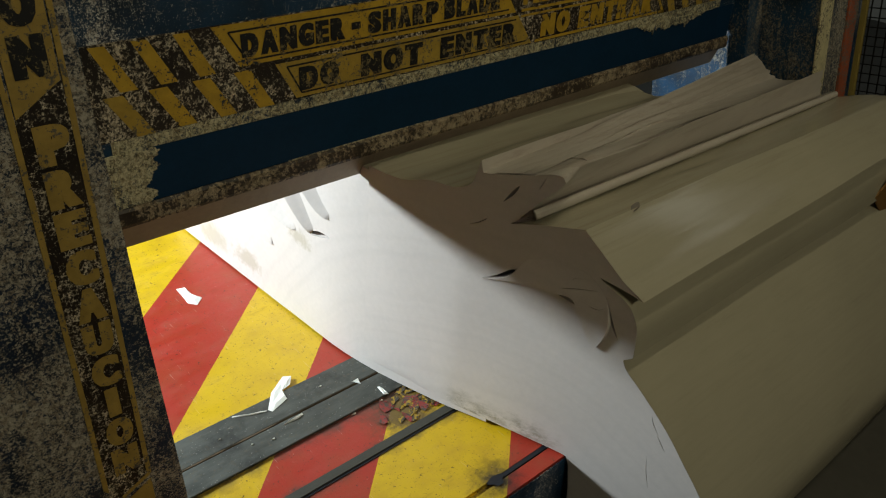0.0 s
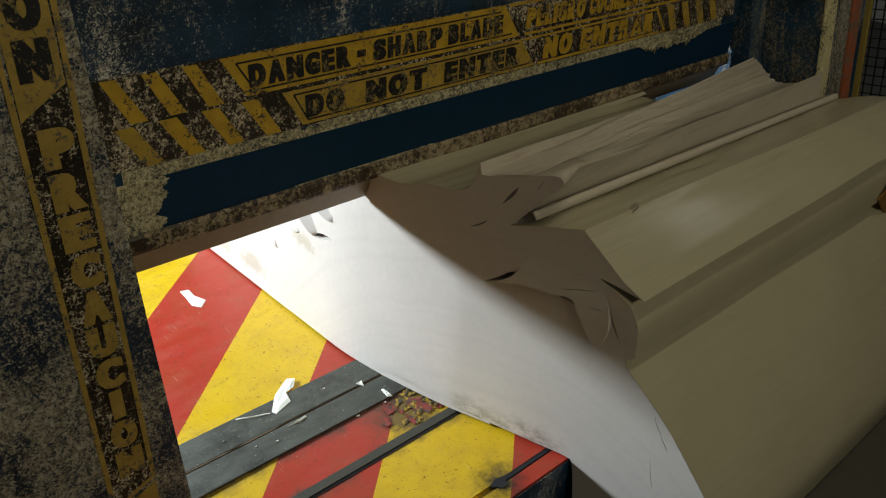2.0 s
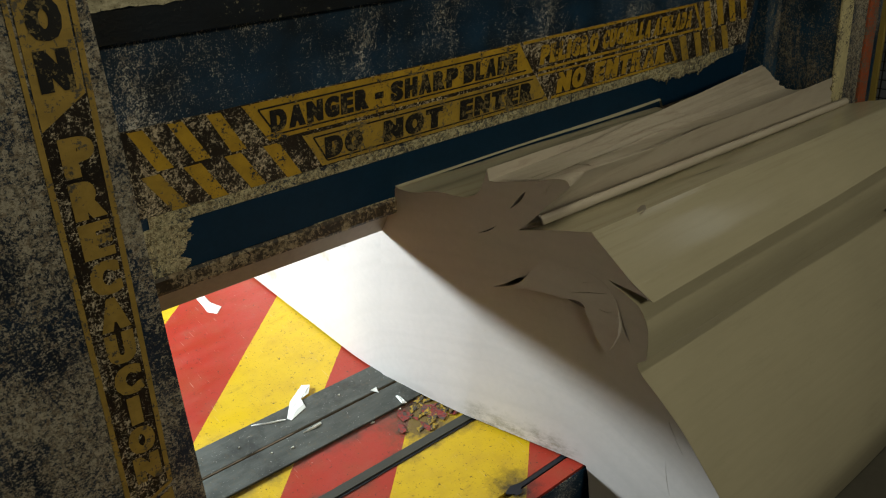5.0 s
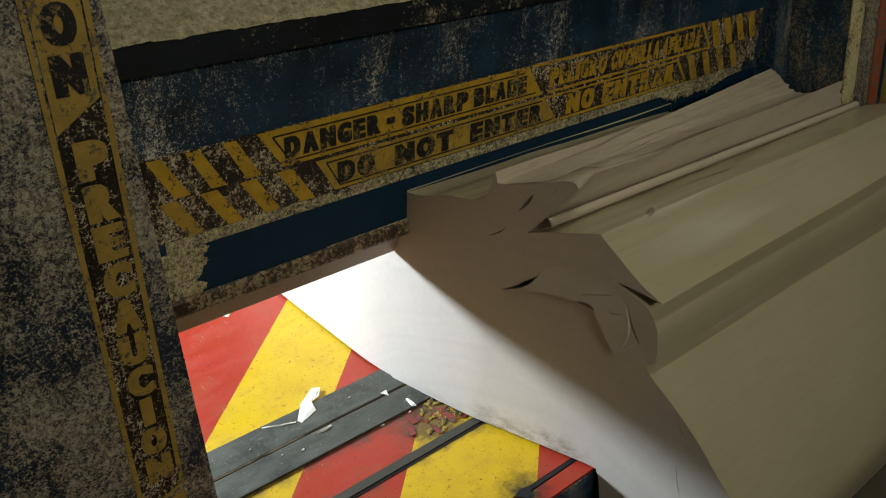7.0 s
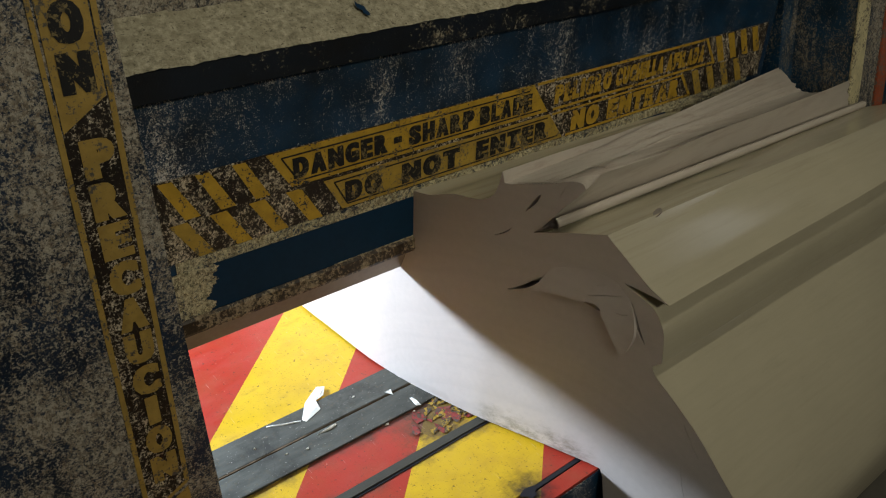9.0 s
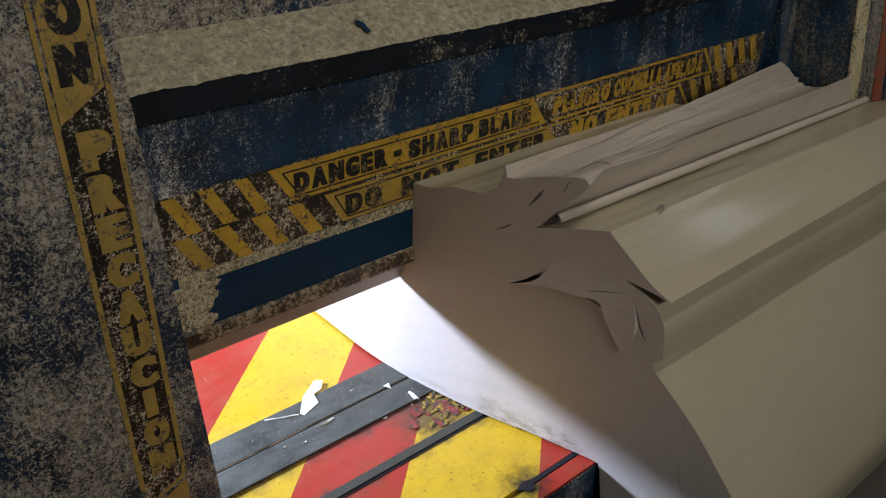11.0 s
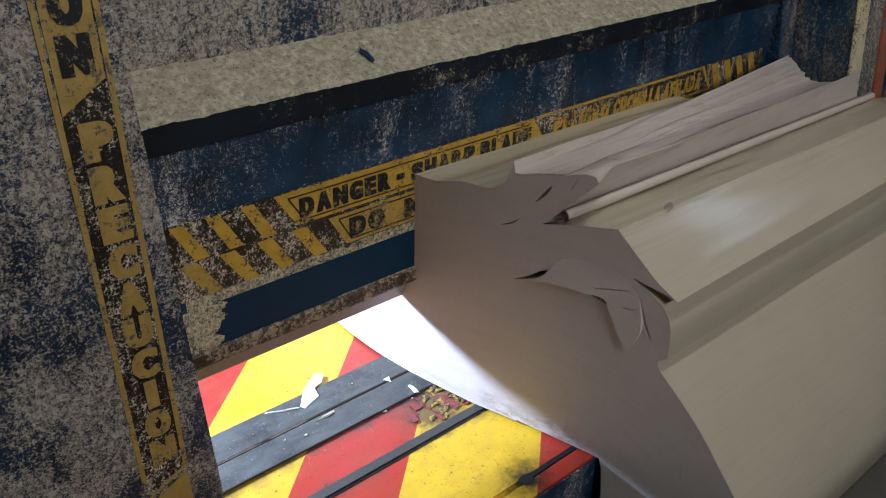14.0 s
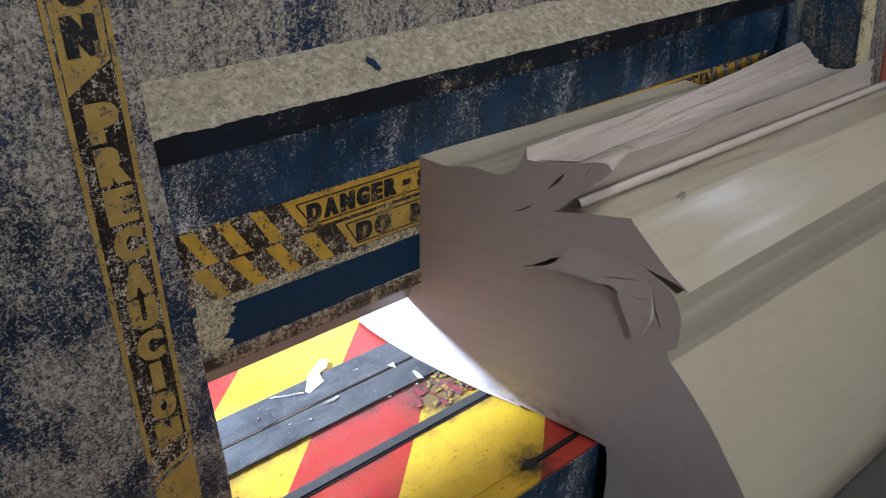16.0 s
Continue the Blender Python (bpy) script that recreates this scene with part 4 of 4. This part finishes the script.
def tube(ya, za, yb, zb, r, length, turns):
    """A loosely rolled sheet lying along the pile."""
    bm = bmesh.new()
    n = 76
    rows = []
    for t in (-0.004, 0.25, 0.5, 0.75, 1.0):
        y0, z0 = ya + (yb - ya) * t, za + (zb - za) * t
        row = []
        for i in range(n + 1):
            ang, rad = i / n * turns * math.tau, r * (0.30 + 0.70 * i / n)
            y, z = y0 + rad * math.cos(ang), z0 + rad * math.sin(ang)
            row.append(bm.verts.new((fold(y0) + length * t, y, z)))
        rows.append(row)
    for p, q in zip(rows, rows[1:]):
        for i in range(n):
            bm.faces.new((p[i], p[i + 1], q[i + 1], q[i]))
    return bm


def sheet(surface, i0, i1, t0, t1, lift, thick=0.0012, ragged=0.004):
    """One thin loose sheet lying on the skin between two of its lines, with its edges lifted."""
    bm = bmesh.new()
    grids = []
    for up in (0.0, thick):
        rows = []
        for k in range(29):
            t = t0 + (t1 - t0) * k / 28
            row = []
            for i in range(i0, i1 + 1):
                x, y, z = surface.at(i, t)
                edge = max(abs(2 * (i - i0) / (i1 - i0) - 1), 0.0) ** 2
                rag = ragged * noise.noise((t * 26, i * 0.4, i0)) * (1 if i in (i0, i1) else 0.2)
                row.append(bm.verts.new((x, y + rag, z + 0.0025 + lift * edge * (0.5 + 0.5 * math.sin(t * 11 + i0)) + up)))
            rows.append(row)
        grids.append(rows)
    for rows in grids:
        for p, q in zip(rows, rows[1:]):
            for i in range(len(p) - 1):
                bm.faces.new((p[i], p[i + 1], q[i + 1], q[i]))
    lo, hi = grids
    rim_lo = lo[0] + [r[-1] for r in lo[1:]] + lo[-1][-2::-1] + [r[0] for r in lo[-2:0:-1]]
    rim_hi = hi[0] + [r[-1] for r in hi[1:]] + hi[-1][-2::-1] + [r[0] for r in hi[-2:0:-1]]
    for i in range(len(rim_lo)):
        j = (i + 1) % len(rim_lo)
        bm.faces.new((rim_lo[i], rim_lo[j], rim_hi[j], rim_hi[i]))
    return bm


FOLD_LOW = [(-0.773, 0.600), (-0.767, 0.552), (-0.747, 0.508), (-0.712, 0.556), (-0.674, 0.624), (-0.664, 0.650), (-0.638, 0.660), (-0.597, 0.651), (-0.550, 0.652), (-0.462, 0.637), (-0.371, 0.606)]
FOLD = [(-0.371, 0.606), (-0.425, 0.631), (-0.462, 0.661), (-0.482, 0.696), (-0.506, 0.735), (-0.573, 0.757), (-0.640, 0.764), (-0.700, 0.745), (-0.742, 0.700), (-0.760, 0.655)] + FOLD_LOW[:-1]
FOLD_SLITS = [(-0.613, 0.678, -0.725, 0.711, 0.0020, -0.003), (-0.637, 0.719, -0.699, 0.741, 0.0013, -0.004), (-0.698, 0.654, -0.754, 0.666, 0.0018, 0.013)]


def folded_layer():
    """A bundle of layers that stands out of the end face, most of all along its lower rim."""
    rim = spline(FOLD + FOLD[:1], 3)[:-1]
    pts = [Vector(p) for p in rim]
    segs = [(i, (i + 1) % len(rim)) for i in range(len(rim))]
    pts += [Vector((y, z)) for y in np.arange(-0.79, -0.37, 0.016) for z in np.arange(0.50, 0.78, 0.016) if inside((y, z), rim)]
    rims = len(rim)
    holes = [lens_hole(*s) for s in FOLD_SLITS]
    for h in holes:
        n = len(pts)
        pts += [Vector(p) for p in h]
        segs += [(n + i, n + (i + 1) % len(h)) for i in range(len(h))]
    flat, _, tris, *_ = delaunay_2d_cdt(pts, segs, [], 0, 1e-5)

    def out(p):
        low = min((p - Vector(q)).length for q in spline(FOLD_LOW, 4))
        return 0.0015 + 0.012 * max(0.0, 1 - low / 0.10) ** 1.2 * min(1.0, (p.x + 0.371) / -0.10 + 0.15)

    bm = bmesh.new()
    top = [bm.verts.new((fold(p.x) - out(p), p.x, p.y)) for p in flat]
    low = [bm.verts.new((fold(p.x) + 0.01, p.x, p.y)) for p in flat[: len(rim)]]
    for tri in tris:
        c = sum((flat[i] for i in tri), Vector((0, 0))) / 3
        if inside(c, rim) and not any(inside(c, h) for h in holes):
            bm.faces.new([top[i] for i in tri])
    for h in holes:
        floor = [bm.verts.new((fold(y) - out(Vector((y, z))) + 0.0015, y, z)) for y, z in h]
        lip = [bm.verts.new((fold(y) + 0.03, y, z)) for y, z in h]
        for i in range(len(h)):
            j = (i + 1) % len(h)
            bm.faces.new((floor[i], floor[j], lip[j], lip[i]))
    for i, j in segs[:rims]:
        bm.faces.new((top[i], top[j], low[j], low[i]))
    bmesh.ops.delete(bm, geom=[v for v in bm.verts if not v.link_faces], context="VERTS")
    return bm


def about_pivot(bm):
    bmesh.ops.translate(bm, verts=bm.verts[:], vec=-PIVOT)
    return bm


def front_half():
    roll = thing("split_paper_roll", "front half of a split cream paper roll, slumped over bed edge", "paper roll", PIVOT, "halves of the split roll")
    near, far, behind = fanned(NEAR, FAR, BEHIND, 9, FAN)
    surface = Skin(near, far, behind, LENGTH, drop=0.20)
    first = 5 * (9 + 2 * (FAN - 1))
    skin, face, split = roll_body(surface, UNDER, SLITS, inner=(35, first + 45))
    smooth(part("split_layer", about_pivot(split), MAT_LEAF, roll, "loose grey-white layers fanning out of the roll"), 35)
    outer = smooth(part("outer_layer", about_pivot(skin), MAT_SHEET, roll, "cream coated outer paper of the roll"), 35)
    bmesh.ops.translate(face, verts=face.verts[:], vec=(-0.001, 0, 0))
    smooth(part("cut_end", about_pivot(face), MAT_FACE, roll, "white end face of stacked paper edges with open slits"), 30)
    smooth(part("curled_sheet", about_pivot(tube(-0.500, 0.892, -0.425, 0.786, 0.0180, LENGTH, 4.2)), MAT_LEAF, roll, "pale sheet curled into a thin tube"), 60)
    smooth(part("folded_layer", about_pivot(folded_layer()), MAT_FACE, roll, "bundle of layers bulging from the end face"), 35)
    # loose sheets on the split layers
    for i0, i1, t0, t1, lift in ((first - 105, first - 30, 0.002, 0.52, 0.007), (first - 60, first + 2, 0.002, 0.40, 0.006), (first - 45, first + 3, 0.30, 0.93, 0.006), (first + 2, first + 14, 0.10, 0.96, 0.004)):
        smooth(part("loose_sheet", about_pivot(sheet(surface, i0, i1, t0, t1, lift)), MAT_LEAF, roll, "loose white sheet on the split layers"), 50)
    # flattened layers squeezed into the notch beside the tube
    bm = bmesh.new()
    for k in range(6):
        u = k / 5
        tip, mid2, end = Vector((-0.440, 0.841)), Vector((-0.465 + 0.004 * u, 0.852 + 0.022 * u)), Vector((-0.500 + 0.014 * u, 0.874 + 0.036 * u))
        line = [tip * (1 - t) ** 2 + mid2 * 2 * t * (1 - t) + end * t * t for t in (0, 0.25, 0.5, 0.75, 1)]
        deep = 0.004 + 0.006 * math.sin(k * 2.2)
        for up in (0.0, 0.0022):
            rows = [[bm.verts.new((fold(p.x) + deep + d, p.x, p.y + up)) for p in line] for d in (0.0, 0.12)]
            for i in range(4):
                bm.faces.new((rows[0][i], rows[0][i + 1], rows[1][i + 1], rows[1][i]))
            if up:
                for i in range(4):
                    bm.faces.new((front[i], front[i + 1], rows[0][i + 1], rows[0][i]))
            front = rows[0]
    part("squeezed_layer", about_pivot(bm), MAT_FACE, roll, "layers squeezed flat beside the curled sheet")
    # a small ragged tear in the coated surface, with a flap standing up beside it
    edge = min(range(len(surface.a)), key=lambda i: (surface.a[i][0] + 0.648) ** 2 + (surface.a[i][1] - 0.898) ** 2)
    bm = bmesh.new()
    hole, flap = [], []
    for k in range(14):
        u, r = k / 14 * math.tau, 0.75 + 0.5 * noise.noise((k * 1.9, 3.0, 0))
        x, y, z = surface.at(edge + 2, 0.108 + 0.013 * r * math.cos(u))
        hole.append(bm.verts.new((x, y + 0.008 * r * math.sin(u) + 0.006 * math.cos(u), z + 0.0035 - 0.006 * r * math.sin(u))))
    bm.faces.new(hole)
    for k in range(6):
        x, y, z = surface.at(edge + 2, 0.098 + 0.004 * k)
        flap.append((bm.verts.new((x, y + 0.004, z + 0.002)), bm.verts.new((x + 0.004, y + 0.010, z + 0.004 + 0.016 * math.sin(math.pi * (k + 0.6) / 6.2) ** 0.6))))
    for p, q in zip(flap, flap[1:]):
        bm.faces.new((p[0], q[0], q[1], p[1]))
    part("torn_spot", about_pivot(bm), MAT_TORN, outer, "small dark tear in the paper with a raised flap")
    return roll


FRONT = front_half()

REAR_NEAR = [(0.0, 0.846), (0.10, 0.87), (0.30, 0.86), (0.60, 0.76), (0.95, 0.56), (1.25, 0.33), (1.48, 0.12), (1.56, 0.012, 1)]
REAR_SLITS = [(0.386, 0.472, 0.244, 0.510, 0.012, -0.006, -0.2)]
# folds of the rear end face: an arc through three points, how far its edge stands out and how wide the bundle is
REAR_FOLDS = [((0.50, 0.80), (0.345, 0.640), (0.250, 0.588), 0.040, 0.075), ((0.62, 0.76), (0.45, 0.560), (0.362, 0.480), 0.045, 0.085), ((0.82, 0.57), (0.600, 0.462), (0.470, 0.450), 0.030, 0.090), ((1.02, 0.44), (0.750, 0.325), (0.640, 0.302), 0.022, 0.085)]


def rear_fold(a, b, c, high, wide):
    """A curved bundle of layers whose lower edge stands out of the end face and thins out towards its tip."""
    bm = bmesh.new()
    m = Vector(b) * 2 - (Vector(a) + Vector(c)) / 2
    rows = []
    for k in range(17):
        t = k / 16
        p = Vector(a) * (1 - t) ** 2 + m * 2 * t * (1 - t) + Vector(c) * t * t
        d = ((m - Vector(a)) * (1 - t) + (Vector(c) - m) * t).normalized()
        up = Vector((d.y, -d.x)) if d.x * 0.5 - d.y > 0 and -d.x > 0 else Vector((-d.y, d.x))
        up = up if up.y > 0 else -up
        out = high * (1 - t) ** 0.6 + 0.001
        row = []
        for w, o in ((0.0, -0.004), (0.0, out), (0.18, out * 0.86), (0.45, out * 0.5), (0.75, out * 0.16), (1.0, -0.002)):
            q = p + up * wide * w * (0.35 + 0.65 * (1 - t))
            row.append(bm.verts.new((fold(q.x) + 0.002 - o, q.x, q.y)))
        rows.append(row)
    for r, q in zip(rows, rows[1:]):
        for i in range(5):
            bm.faces.new((r[i], r[i + 1], q[i + 1], q[i]))
    return bm


def rear_half():
    roll = thing("split_paper_roll", "rear half of a split white paper roll lying on the bed", "paper roll", (0, 0, 0), "halves of the split roll")
    surface = Skin(REAR_NEAR, REAR_NEAR, {}, 2.2, drop=0.42, seed=4.0)
    skin, face, split = roll_body(surface, [(1.2, 0.011), (0.6, 0.011), (0.0, 0.011), (-0.45, 0.011), (-0.45, 0.05), (-0.02, 0.09)], REAR_SLITS)
    split.free()
    smooth(part("outer_layer", skin, MAT_SHEET, roll, "cream coated outer paper of the roll"), 35)
    bmesh.ops.translate(face, verts=face.verts[:], vec=(0.002, 0, 0))
    smooth(part("cut_end", face, MAT_FACE_REAR, roll, "white end face of stacked paper edges with folds"), 30)
    for f in REAR_FOLDS:
        smooth(part("folded_layer", rear_fold(*f), MAT_FACE_REAR, roll, "curved bundle of layers standing out of the end face"), 50)
    return roll


rear_half()


# ---------------------------------------------------------------- small things
def paper_scrap(points, z, curl, label):
    """A torn bit of paper: an uneven polygon with a curled middle and a torn rim."""
    c = Vector((sum(p[0] for p in points) / len(points), sum(p[1] for p in points) / len(points)))
    bm = bmesh.new()
    rings = []
    for s, up in ((1.0, 0.0), (0.6, curl), (0.2, curl * 0.6)):
        rings.append([bm.verts.new(((p[0] - c.x) * s, (p[1] - c.y) * s, up * (1 + 0.8 * noise.noise((p[0] * 30, p[1] * 30, s))) + 0.002)) for p in points])
    n = len(points)
    for a, b in zip(rings, rings[1:]):
        for i in range(n):
            bm.faces.new((a[i], a[(i + 1) % n], b[(i + 1) % n], b[i]))
    bm.faces.new(rings[-1])
    low = [bm.verts.new((v.co.x, v.co.y, v.co.z - 0.0015)) for v in rings[0]]
    for i in range(n):
        bm.faces.new((rings[0][i], low[i], low[(i + 1) % n], rings[0][(i + 1) % n]))
    ob = part("paper_scrap", bm, MAT_SCRAP)
    ob.location = (c.x, c.y, z)
    return tagged(ob, label, "paper scrap", "torn scraps on the bed")


def guard():
    fence = thing("guard_fence", "yellow guard post carrying black welded wire mesh", "machine guard", (3.015, -0.449, -0.36))
    fence.rotation_euler = (radians(-8), radians(-3), 0)
    part("post", box(-0.014, 0.014, -0.014, 0.014, 0, 2.6, 0.003), MAT_GUARD, fence, "yellow painted square post")
    part("foot", box(-0.06, 0.06, -0.06, 0.06, 0, 0.01, 0.002), MAT_GUARD, fence)
    bm = bmesh.new()
    for i in range(24):
        y = -0.03 - i * 0.045
        box(-0.004, 0.004, y - 0.005, y, 0.1, 2.5, bm=bm)
    for i in range(50):
        z = 0.1 + i * 0.048
        box(-0.006, 0.0, -1.10, -0.02, z, z + 0.005, bm=bm)
    part("wire_mesh", bm, MAT_WIRE, fence, "black welded wire mesh")
    part("top_bar", box(-0.015, 0.015, -1.10, -0.02, 2.5, 2.53, 0.003), MAT_GUARD, fence)
    return fence


guard()

paper_scrap([(-0.281, 0.208), (-0.254, 0.191), (-0.283, 0.153), (-0.321, 0.143), (-0.332, 0.093), (-0.408, 0.066), (-0.416, 0.084), (-0.362, 0.155)], 0.010, 0.0035, "torn white paper scrap on the cutting bars")
paper_scrap([(-0.090, 0.023), (-0.062, 0.025), (-0.073, -0.007)], 0.010, 0.003, "small white paper scrap on the cutting bars")
paper_scrap([(-0.035, -0.061), (-0.028, -0.079), (-0.023, -0.118), (-0.040, -0.108)], 0.010, 0.008, "small grey paper scrap curling up on a bar")
paper_scrap([(-0.337, 1.005), (-0.300, 0.994), (-0.300, 0.933), (-0.277, 0.878), (-0.317, 0.840), (-0.343, 0.876), (-0.338, 0.941)], 0.0, 0.005, "torn white paper scrap on the red stripe")
paper_scrap([(-0.535, 0.132), (-0.479, 0.104), (-0.422, 0.084), (-0.424, 0.080), (-0.480, 0.099), (-0.536, 0.128)], 0.010, 0.003, "thin white paper strip on the bar")
paper_scrap([(-0.412, -0.015), (-0.363, -0.010), (-0.330, -0.006), (-0.332, -0.014), (-0.362, -0.020)], 0.010, 0.004, "thin torn paper strip between the bars")
for x, y, s in ((-0.475, -0.052, 0.008), (-0.545, -0.030, 0.006), (-0.62, 0.06, 0.005), (-0.18, -0.115, 0.010), (-0.06, -0.12, 0.007), (-0.20, 0.075, 0.007)):
    paper_scrap([(x - s, y), (x, y + 0.5 * s), (x + s, y + 0.2 * s), (x + 0.4 * s, y - 0.6 * s)], 0.010 if abs(y) < 0.1 else 0.001, 0.002, "tiny white paper crumb on the bed")


def paint_flake(x, y, size, turn, tilt):
    """A curled chip of old floor paint."""
    bm = bmesh.new()
    n = 6
    top = []
    for i in range(n):
        a = i / n * math.tau
        r = size * (0.35 + 0.95 * random.random())
        top.append(Vector((r * math.cos(a), 0.55 * r * math.sin(a), 0)))
    up = [bm.verts.new((v.x, v.y, 0.003 + 0.25 * tilt * max(0, v.x) + 1.6 * v.x * v.x)) for v in top]
    low = [bm.verts.new((v.co.x, v.co.y, v.co.z - 0.0012)) for v in up]
    bm.faces.new(up)
    bm.faces.new(low[::-1])
    for i in range(n):
        bm.faces.new((up[i], low[i], low[(i + 1) % n], up[(i + 1) % n]))
    ob = part("paint_flake", bm, MAT_FLAKE_YELLOW if y - x > -0.125 - 0.62 and y - x < -0.125 and random.random() < 0.45 else MAT_FLAKE)
    ob.location, ob.rotation_euler = (x, y, 0.0), (0, 0, turn)
    return tagged(ob, "curled chip of old red and yellow floor paint", "paint flake", "loose paint flakes on the bed")


for i in range(34):
    paint_flake(random.gauss(0.01, 0.060), random.uniform(-0.280, -0.125), random.uniform(0.008, 0.044), random.uniform(0, 6.28), random.uniform(0.1, 0.5))


def cardboard():
    bm = box(-0.16, 0.16, -0.005, 0.005, -0.09, 0.09, 0.002)
    ob = part("cardboard_piece", bm, MAT_CARD)
    ob.matrix_world = pose(2.16, -0.90, 0.51, 12, 38, 0)
    return tagged(ob, "brown corrugated cardboard piece leaning on the roll", "cardboard")


cardboard()


# ---------------------------------------------------------------- what moves
def motions():
    walk(CARRIAGE, [(t, pose(0, y, z)) for t, y, z in CARRIAGE_ROWS])
    walk(FRONT, [(t, pose(PIVOT.x, PIVOT.y + y, PIVOT.z + z, a, 0, 0)) for t, a, y, z in SPLIT_ROWS])


CARRIAGE_ROWS = [
    (0, 0.0363, 0.8766),
    (1, 0.0322, 0.8401),
    (2, 0.0282, 0.8044),
    (3, 0.0241, 0.7694),
    (4, 0.0201, 0.7351),
    (5.2, 0.0153, 0.6945),
    (6.5, 0.0100, 0.6512),
    (7.5, 0.0060, 0.6183),
    (8.5, 0.0020, 0.5855),
    (9, 0.0000, 0.5691),
    (10.2, -0.0047, 0.5298),
    (11.5, -0.0099, 0.4870),
    (12.5, -0.0139, 0.4538),
    (13.5, -0.0178, 0.4203),
    (14.5, -0.0218, 0.3864),
    (15.2, -0.0245, 0.3623),
    (16, -0.0277, 0.3344),
]
SPLIT_ROWS = [(0, 2.9, 0.002, -0.003), (1, 3.2, 0.003, -0.003), (1.5, 2.75, 0.001, -0.003), (2, 1.7, 0, -0.003), (2.5, 1.05, 0, 0), (3, 0.45, 0, 0), (4, 0.1, 0, 0),
              (5.2, -0.35, -0.001, 0.001), (6.5, -0.6, -0.002, 0.003), (7.5, -0.4, -0.001, 0.001), (9, 0, 0, 0), (10.2, 0.65, 0, -0.001), (11.5, 1.25, -0.001, -0.003),
              (12.5, 1.6, -0.004, -0.004), (13.5, 2.15, -0.007, -0.005), (14.5, 2.6, -0.012, -0.005), (15.2, 3.05, -0.017, -0.005), (16, 3.5, -0.021, -0.005)]
motions()
